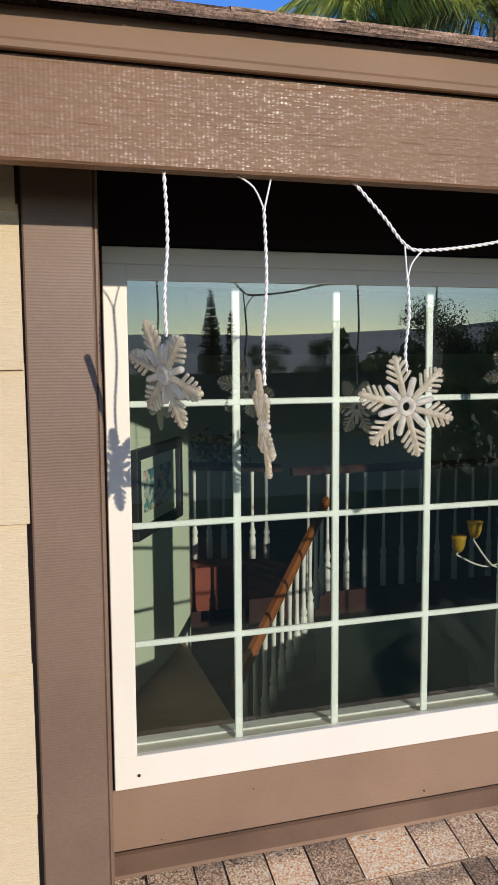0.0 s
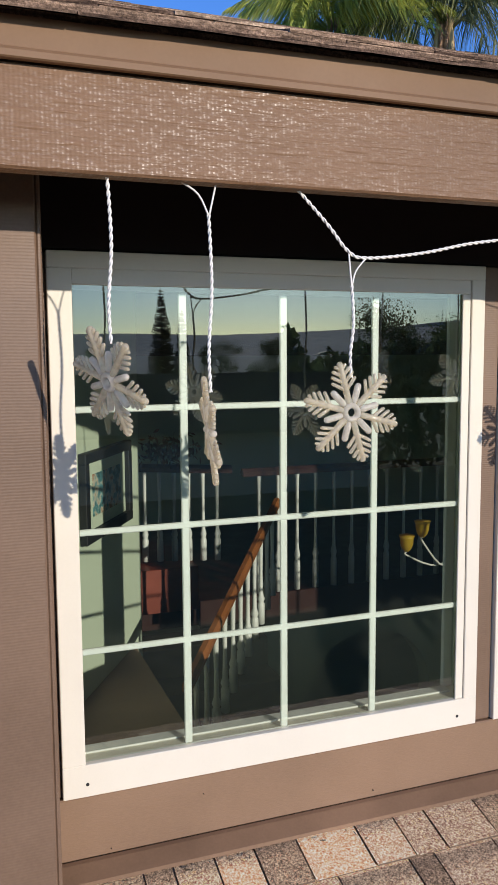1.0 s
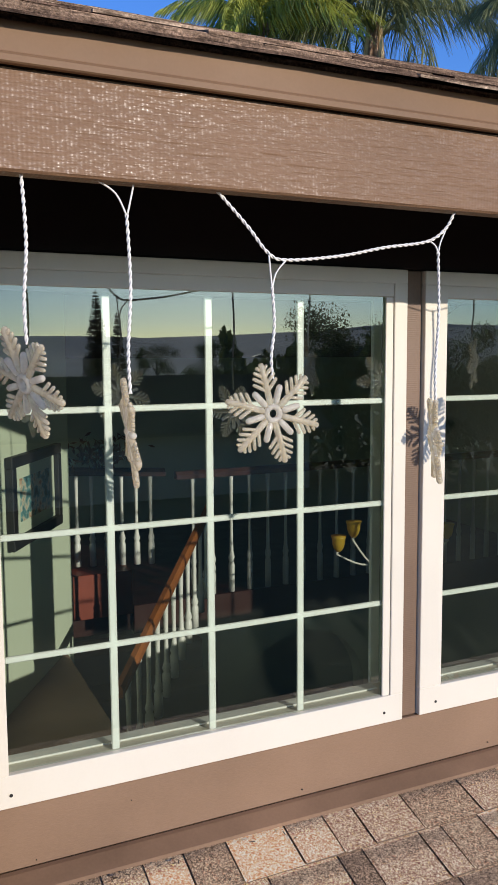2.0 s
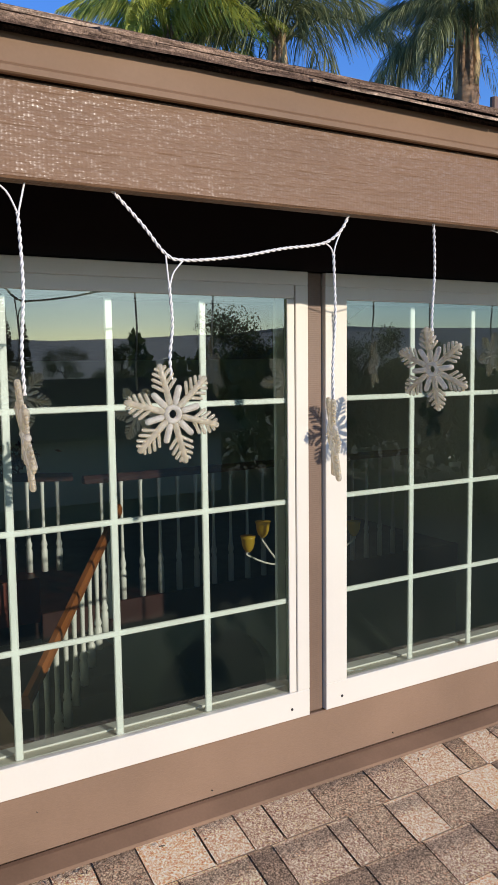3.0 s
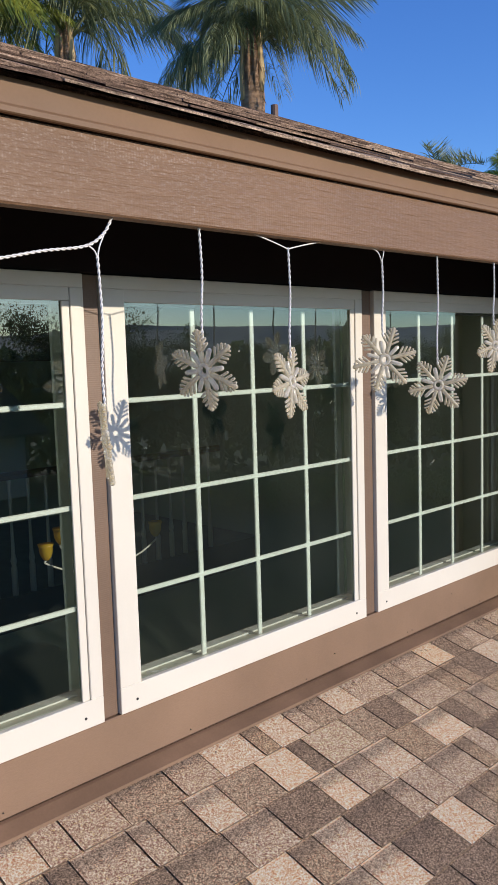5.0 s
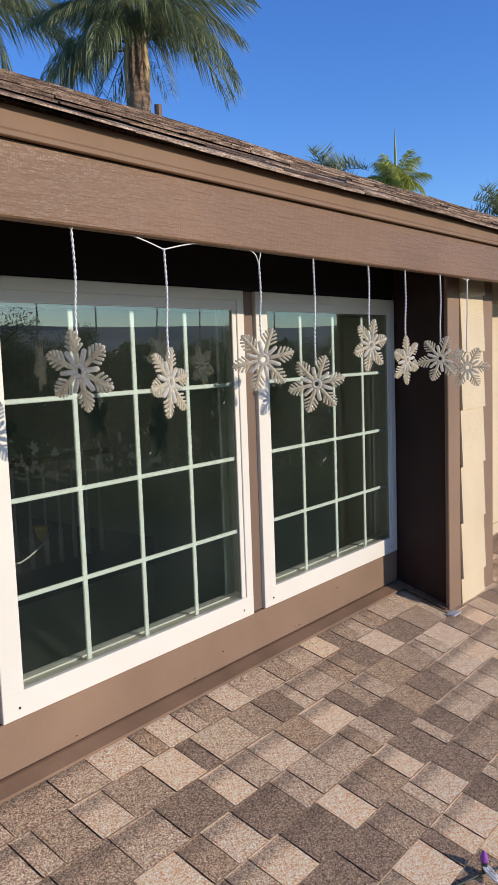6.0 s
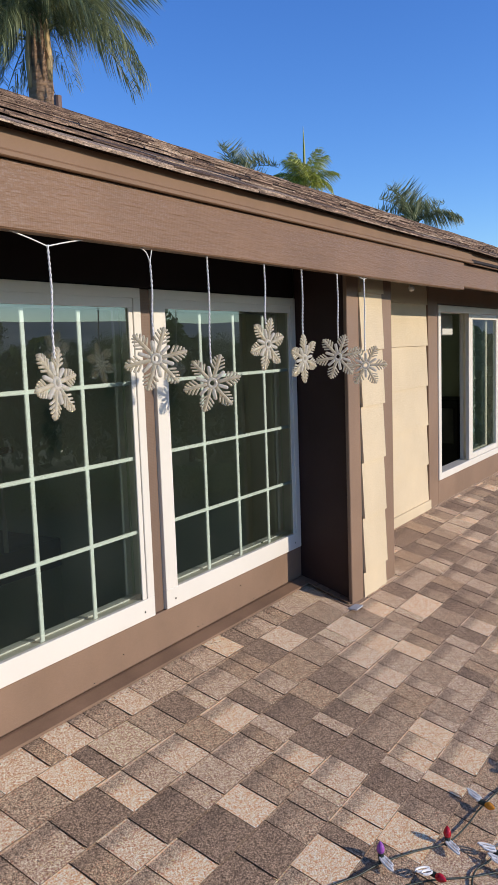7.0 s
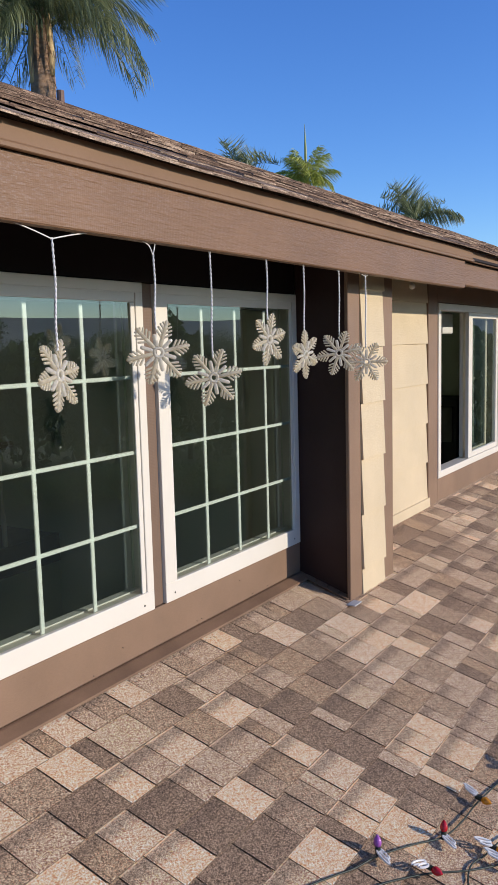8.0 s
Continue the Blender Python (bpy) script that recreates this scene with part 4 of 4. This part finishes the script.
# ---- ground, hills and trees behind ----
GZ = -3.4
bm = bmesh.new()
N = 60
grid = []
for i in range(N + 1):
    row = []
    for j in range(N + 1):
        u, v = (i / N * 2 - 1), (j / N * 2 - 1)
        x, y = 900 * u * abs(u), 900 * v * abs(v)
        r = math.hypot(x, y)
        h = GZ + max(0.0, (r - 140) / 500) ** 1.2 * 26 * (0.75 + 0.5 * noise.noise((x * 0.004, y * 0.004, 0)))
        row.append(bm.verts.new((x, y, h)))
    grid.append(row)
for i in range(N):
    for j in range(N):
        bm.faces.new((grid[i][j], grid[i + 1][j], grid[i + 1][j + 1], grid[i][j + 1]))
ground = tagged(smooth(part("ground", bm, M_GROUND)), "grassy ground rising to low hills, haze put into their colour", "ground", kind="structure")


def trunk_and_limbs(o, x, y, h, r):
    smooth(part("trunk", tube(bmesh.new(), [(x, y, GZ), (x + 0.05 * h * 0.2, y, GZ + h * 0.3), (x, y + 0.03 * h, GZ + h * 0.7)], [r, r * 0.7, r * 0.3], 9), M_BARK, o))
    for k in range(4):
        a = k * 1.6 + x
        smooth(part("limb", tube(bmesh.new(), [(x, y, GZ + h * (0.3 + 0.07 * k)), (x + 0.12 * h * math.cos(a), y + 0.12 * h * math.sin(a), GZ + h * 0.55), (x + 0.22 * h * math.cos(a), y + 0.22 * h * math.sin(a), GZ + h * 0.7)], [r * 0.4, r * 0.25, r * 0.1], 6), M_BARK, o))


def broad_tree(x, y, h, seed):
    random.seed(seed)
    o = thing("tree", (x, y, GZ), "dark green broadleaf tree in backlight", "tree", "trees behind the garden")
    trunk_and_limbs(o, x, y, h, 0.025 * h)
    bm = bmesh.new()
    blobs = []
    for k in range(16):
        a, q = random.uniform(0, 6.28), random.uniform(0, 0.33) * h
        blobs.append((Vector((x + q * math.cos(a), y + q * math.sin(a), GZ + h * random.uniform(0.42, 0.86))), h * random.uniform(0.09, 0.17)))
    for c, r in blobs:
        for _ in range(640):
            d = Vector((random.gauss(0, 1), random.gauss(0, 1), random.gauss(0, 0.8)))
            p = c + d.normalized() * r * random.uniform(0.25, 1.05)
            e = Euler([random.uniform(0, 6.28) for _ in range(3)]).to_matrix()
            s = h * random.uniform(0.005, 0.0105)
            bm.faces.new([bm.verts.new(p + e @ Vector(v) * s) for v in ((-1, 0, 0), (0, -0.6, 0), (1, 0, 0.2), (0, 0.6, 0))])
    part("crown", bm, M_LEAF, o)


def conifer(x, y, h, wide, seed):
    random.seed(seed)
    o = thing("conifer_tree", (x, y, GZ), "tall narrow dark conifer", "tree", "trees behind the garden")
    smooth(part("trunk", tube(bmesh.new(), [(x, y, GZ), (x, y, GZ + h)], [0.02 * h, 0.01], 8), M_BARK, o))
    bm = bmesh.new()
    for k in range(int(h * 8)):
        z = h * (0.08 + 0.92 * k / int(h * 8)) + random.uniform(-0.1, 0.02)
        reach = wide * max(0.0, 1 - (z / h)) ** 0.8 * random.uniform(0.8, 1.1) + 0.05
        for b in range(14):
            a = random.uniform(0, 6.28)
            d = Vector((math.cos(a), math.sin(a), random.uniform(-0.15, 0.45)))
            for s in range(6):
                p = Vector((x, y, GZ + z)) + d * reach * (s + 1) / 6
                w = Vector((-d.y, d.x, 0.3)) * 0.22 * reach * (1.2 - s / 6)
                q = d * reach * 0.16
                bm.faces.new([bm.verts.new(v) for v in (p - w, p + q * 0.4, p + w + Vector((0, 0, 0.05)), p - q)])
    part("crown", bm, M_NEEDLE, o)


conifer(11.0, -43.5, 8.7, 1.2, 1)
conifer(11.8, -42, 7.4, 0.9, 2)
for k, (az, dist, h) in enumerate(((-6, 60, 5.6), (3, 48, 6.0), (9, 60, 6.2), (18, 70, 6.6), (22, 52, 6.6), (25, 34, 4.7), (29.5, 30, 5.6), (32.5, 26, 7.0), (35, 28, 6.7), (38.5, 26, 6.8), (42, 40, 5.7), (46, 44, 5.8), (50, 36, 6.0), (53, 32, 6.4), (57, 40, 5.8), (60, 36, 6.2), (64, 40, 6.4), (68, 44, 6.0), (44, 22, 4.3), (51, 19, 4.2), (56, 23, 4.6), (62, 20, 4.3), (68, 24, 4.7), (74, 22, 4.5))):
    broad_tree(0.3 + 1.4 * dist * math.sin(radians(az)), -1.4 * dist * math.cos(radians(az)), 1.08 * h, 40 + k)

# dense shrubs and small trees along the far side of the garden
random.seed(63)
bm = bmesh.new()
for i in range(15000):
    az = radians(random.uniform(23, 88))
    dist = 33 + random.gauss(0, 1.6)
    tall = 5.0 + 1.7 * noise.noise((az * 9, 0.0, 2.0)) + 0.9 * noise.noise((az * 31, 4.0, 2.0))
    p = Vector((0.3 + dist * math.sin(az), -dist * math.cos(az), GZ + tall * random.random() ** 0.7))
    e = Euler([random.uniform(0, 6.28) for _ in range(3)]).to_matrix()
    k = random.uniform(0.12, 0.34)
    bm.faces.new([bm.verts.new(p + e @ Vector(v) * k) for v in ((-1, 0, 0), (0, -0.6, 0), (1, 0, 0.2), (0, 0.6, 0))])
tagged(part("shrubbery", bm, M_LEAF), "dense green shrubs and small trees beyond the garden", "shrubs", kind="stuff")

# low clipped hedge at the edge of the lawn
random.seed(64)
bm = bmesh.new()
for i in range(5000):
    s = random.random()
    tall = 1.0 + 0.35 * noise.noise((s * 7, 1.0, 0.0))
    p = Vector((15.8 + 6.5 * s + random.gauss(0, 0.35), -17.2 + 6.0 * s + random.gauss(0, 0.35), GZ + tall * random.random() ** 0.6))
    e = Euler([random.uniform(0, 6.28) for _ in range(3)]).to_matrix()
    k = random.uniform(0.04, 0.10)
    bm.faces.new([bm.verts.new(p + e @ Vector(v) * k) for v in ((-1, 0, 0), (0, -0.6, 0), (1, 0, 0.2), (0, 0.6, 0))])
tagged(part("hedge", bm, M_HEDGE), "low yellow-green hedge beyond the lawn", "hedge", kind="stuff")

# house and fence on the next plot, seen as a dark band in the panes
nb = thing("neighbour_house", (8, -24, GZ), "low neighbouring house with a dark roof", "house")
boxed("wall", (0.0, 14.0, -30, -24, GZ, GZ + 2.4), M_SIDING, nb, bevel=0.02)
part("roof", prism(bmesh.new(), [(-23.3, GZ + 2.3), (-27, GZ + 4.15), (-30.7, GZ + 2.3), (-30.7, GZ + 2.2), (-27, GZ + 4.0), (-23.3, GZ + 2.2)], -0.6, 14.6), M_OLDS, nb)


# ---- palms behind the roof ----
def frond_mesh(length, droop, leaf, seed, material, stiff=0.0, rows=4, wide=1.0):
    """An arching stem with rows of long thin hanging leaflets."""
    random.seed(seed)
    bm = bmesh.new()
    n = 44
    line = []
    for i in range(n + 1):
        s = i / n
        line.append(Vector((length * (s - 0.30 * droop * s * s), 0.06 * math.sin(3 * s + seed), length * (0.25 * s - (0.30 + 0.62 * droop) * s ** 2.2))))
    tube(bm, line, [0.020 * (1 - 0.9 * i / n) + 0.003 for i in range(n + 1)], 5)
    for i in range(7, n + 1):
        s = i / n
        ln = leaf * math.sin(math.pi * (0.16 + 0.76 * s)) ** 0.7
        for side in (1, -1):
            for rep in range(rows):
                p = line[i].lerp(line[i - 1], random.random())
                out = Vector((random.uniform(0.1, 0.8), side * random.uniform(0.35, 1.0), random.uniform(-0.1, 0.7))).normalized()
                k = random.uniform(0.7, 1.15)
                a = p + out * ln * 0.30 * k
                b = a + (out * 0.40 + Vector((0, 0, -0.9 + 1.9 * stiff))).normalized() * ln * 0.34 * k
                c = b + (out * (0.05 + 0.4 * stiff) + Vector((0, 0, -1.0 + 1.7 * stiff))).normalized() * ln * 0.5 * k
                w = Vector((random.uniform(0.004, 0.009), random.uniform(-0.008, 0.008), 0.0)) * wide
                vs = [[bm.verts.new(q - w * k), bm.verts.new(q + w * k)] for q, k in ((p, 0.7), (a, 1.0), (b, 0.85), (c, 0.15))]
                for u, v in zip(vs, vs[1:]):
                    bm.faces.new((u[0], u[1], v[1], v[0]))
    me = bpy.data.meshes.new("frond")
    bm.to_mesh(me)
    bm.free()
    me.materials.append(material)
    return me


STIFF = [frond_mesh(1.9, d, 0.8, 50 + k, M_FROND, 0.7, 1, 2.4) for k, d in enumerate((0.45, 0.7, 0.95))]
SHAGGY = [frond_mesh(1.7, d, 0.8, 20 + k, M_FROND) for k, d in enumerate((0.3, 0.6, 0.9))]
SHAGGY_LIGHT = [frond_mesh(1.7, d, 0.8, 30 + k, M_FROND_LIGHT, 0.15, 2, 1.6) for k, d in enumerate((0.0, 0.4, 0.8))]
FRONDS = [frond_mesh(2.5, d, 0.95, k, M_FROND, 0.0, 3) for k, d in enumerate((0.15, 0.4, 0.65, 0.9))]
YOUNG = [frond_mesh(2.1, d, 0.6, 10 + k, M_FROND_LIGHT) for k, d in enumerate((0.15, 0.5, 0.8))]


def palm(x, y, top, r, meshes, n, scale, seed, label, lean=0.0, extra=()):
    random.seed(seed)
    o = thing("palm_tree", (x, y, GZ), label, "palm tree", "palms behind the house")
    pts, rad = [], []
    for i in range(26):
        s = i / 25
        pts.append((x + lean * (s - 1), y, GZ + (top - GZ) * s))
        swell = 1.0 + (0.35 * math.sin(math.pi * min(1, (s - 0.86) / 0.14)) if s > 0.86 else 0)
        rad.append(r * swell * (1.05 if i % 2 else 0.97) * (1.15 - 0.25 * s))
    smooth(part("trunk", tube(bmesh.new(), pts, rad, 12), M_TRUNK, o))
    fibre = bmesh.new()
    for k in range(150):
        a = random.uniform(0, 6.28)
        z = top - random.uniform(0.0, 1.5)
        u = Vector((math.cos(a), math.sin(a), 0))
        v = Vector((-math.sin(a), math.cos(a), 0)) * random.uniform(-0.05, 0.05)
        q = Vector((x, y, z)) + u * r * random.uniform(0.85, 1.1)
        tube(fibre, [q, q + v + u * random.uniform(0, 0.02) + Vector((0, 0, -0.14)), q + v * 2 + u * random.uniform(0.0, 0.06) + Vector((0, 0, -0.3))], [0.008, 0.009, 0.002], 4)
    part("trunk_fibre", fibre, M_TRUNK, o, "loose brown trunk fibre")
    for k in range(11):
        a = k * 0.7 + seed
        u = Vector((math.cos(a), math.sin(a), 0))
        b = Vector((x, y, top))
        smooth(part("leaf_base", tube(bmesh.new(), [b + u * r * 1.0 + Vector((0, 0, -0.75 + 0.03 * k)), b + u * r * 1.12 + Vector((0, 0, -0.3)), b + u * r * 0.9 + Vector((0, 0, 0.2))], [0.05, 0.05, 0.028] if k % 3 == 0 else [0.028, 0.035, 0.018], 6), M_STEM if k % 3 == 0 else M_TRUNK, o))
    spots = [(6.2832 * (0.618034 * k) + seed, 84 - 62 * (k / n) ** 0.9) for k in range(n)] + list(extra)
    for k, (a, up) in enumerate(spots):
        f = new("frond", meshes[min(len(meshes) - 1, int(k / n * len(meshes)))])
        f.parent = o
        f.matrix_parent_inverse = Matrix.Translation((-x, -y, -GZ))
        s = scale * random.uniform(0.85, 1.12)
        f.matrix_basis = Matrix.Translation((x + 0.5 * r * math.cos(a), y + 0.5 * r * math.sin(a), top + random.uniform(-0.12, 0.15))) @ Euler((random.uniform(-0.3, 0.3), -radians(up - 15), a)).to_matrix().to_4x4() @ Matrix.Scale(s, 4)


palm(7.36, 5.57, 5.14, 0.118, FRONDS, 28, 0.60, 7, "queen palm with drooping dark green fronds and fibrous trunk", extra=((2.2, 14), (2.6, 20)))
palm(5.2, 9.3, 5.95, 0.10, YOUNG, 19, 0.95, 3, "palm with sunlit yellow-green fronds")
palm(6.6, 8.6, 6.0, 0.10, FRONDS, 16, 0.95, 5, "tall palm with hanging dark fronds")
palm(17.6, 7.4, 5.1, 0.07, SHAGGY_LIGHT, 14, 0.5, 9, "young palm with an upright new spear")
palm(16.9, 8.9, 5.1, 0.07, STIFF, 9, 0.62, 12, "young palm with stiff green fronds")
palm(18.65, 5.1, 3.9, 0.07, STIFF[:2] + SHAGGY[:1], 11, 0.62, 14, "young palm with dark arching fronds")

spear = bpy.data.objects["palm_tree.003"]
part("spear", tube(bmesh.new(), [(17.6, 7.4, 5.0), (17.61, 7.4, 5.9), (17.59, 7.4, 6.45)], [0.04, 0.03, 0.004], 6), M_FROND_LIGHT, spear, "upright pale new leaf")

# ---- lower roof, piece by piece ----
low = thing("roof_lower", (3, -1, -0.2), "laminated asphalt shingle roof in mixed browns and tans", "roof", kind="structure")
bm = prism(bmesh.new(), [(0.03, low_z(0.03) - 0.012), (0.03, low_z(0.03) - 0.25), (-1.98, low_z(-1.98) - 0.25), (-1.98, low_z(-1.98) - 0.012)], -2.5, 13)
part("roof_deck", bm, M_TABS, low)
COURSE = 0.1345
rest = bmesh.new()
shared = {}
random.seed(77)
made = 0


def low_tab(wd, th, lift, material):
    """A tab mesh that alike pieces share; the butt edge at y = 0."""
    key = (round(wd, 2), th, lift, material.name)
    if key not in shared:
        bm = bmesh.new()
        w = key[0]
        tab(bm, 0, w - 0.0045, 0, COURSE + 0.02, 0, SLOPE * (COURSE + 0.02) - 0.010, th, lift)
        me = bpy.data.meshes.new("shingle_tab")
        bm.normal_update()
        bm.to_mesh(me)
        bm.free()
        me.materials.append(material)
        me.materials.append(M_CUT)
        shared[key] = me
    return shared[key]


# middles and widths of the palest tabs, course by course below the wall
PALE = {1: ((0.39, 0.10), (0.63, 0.16), (0.79, 0.11), (1.47, 0.17), (1.69, 0.12), (1.99, 0.12)), 2: ((1.29, 0.12), (1.58, 0.14), (2.84, 0.17)),
        3: ((1.66, 0.11), (1.91, 0.15), (2.21, 0.17), (3.19, 0.19)), 4: ((1.28, 0.15), (1.52, 0.13), (3.03, 0.18), (3.77, 0.26)),
        5: ((1.57, 0.14), (1.90, 0.13), (2.23, 0.11), (2.98, 0.14)), 6: ((2.25, 0.16), (3.84, 0.16)), 7: ((1.88, 0.17), (2.20, 0.15))}
WIDTHS = (0.07, 0.09, 0.11, 0.13, 0.15, 0.17, 0.19)
for c in range(1, 15):
    y0 = -0.033 - COURSE * c
    x = -2.5
    tooth = False
    fixed = [(m - w / 2, w) for m, w in PALE.get(c, ())]
    while x < 13:
        tooth = not tooth
        wd, pale = random.choice(WIDTHS), False
        if fixed:
            gap = fixed[0][0] - x
            if gap < 0.03:
                wd, pale = fixed.pop(0)[1], True
            elif gap < wd + 0.05:
                wd = round(gap, 2)
        th, lift = (0.0040, 0.0008) if tooth else (0.0020, 0.0002)
        in_pier = -0.29 < y0 and (x < -0.05 or 3.43 < x + wd and x < 3.9)
        if not in_pier:
            if 0.25 < x < 4.3 and c < 12 and made < 300:
                o = new("shingle_tab", low_tab(wd, th, lift, M_TAN if pale else M_TAB))
                o.parent = low
                o.matrix_parent_inverse = Matrix.Translation(-low.location)
                o.location = (x, y0, low_z(y0))
                made += 1
            else:
                tab(rest, x, x + wd - 0.0045, y0, y0 + COURSE + 0.02, low_z(y0), low_z(y0) + SLOPE * (COURSE + 0.02) - 0.010, th, lift)
        x += wd
ob = tagged(part("shingle_tab_rest", rest, M_TABS, low), kind="stuff")
ob.data.materials.append(M_CUT)
tagged(boxed("gable_wall", (-2.5, 13, -1.6, -1.5, GZ, low_z(-1.6) - 0.26), M_SIDING, None, bevel=0), "lower storey wall with tan siding", "wall", kind="structure")

# dry seeds and bits of leaf along the flashing
random.seed(91)
bm = bmesh.new()
for i in range(110):
    x = random.uniform(-0.02, 3.4)
    y = -0.075 - abs(random.gauss(0, 0.012)) if random.random() < 0.75 else random.uniform(-1.5, -0.1)
    p = Vector((x, y, low_z(y) + 0.0105))
    a, n = random.uniform(0, 6.28), random.uniform(0.002, 0.007)
    u, v = Vector((math.cos(a), math.sin(a), 0.2)) * n, Vector((-math.sin(a), math.cos(a), 0.1)) * 0.0016
    top = Vector((0, 0, 0.0022))
    q = [bm.verts.new(k) for k in (p - u - v, p + u - v, p + u + v, p - u + v)]
    t = bm.verts.new(p + top)
    for k in range(4):
        bm.faces.new((q[k], q[(k + 1) % 4], t))
tagged(part("leaf_litter", bm, M_BARK), "dry seeds and leaf bits along the flashing", "litter", kind="stuff")
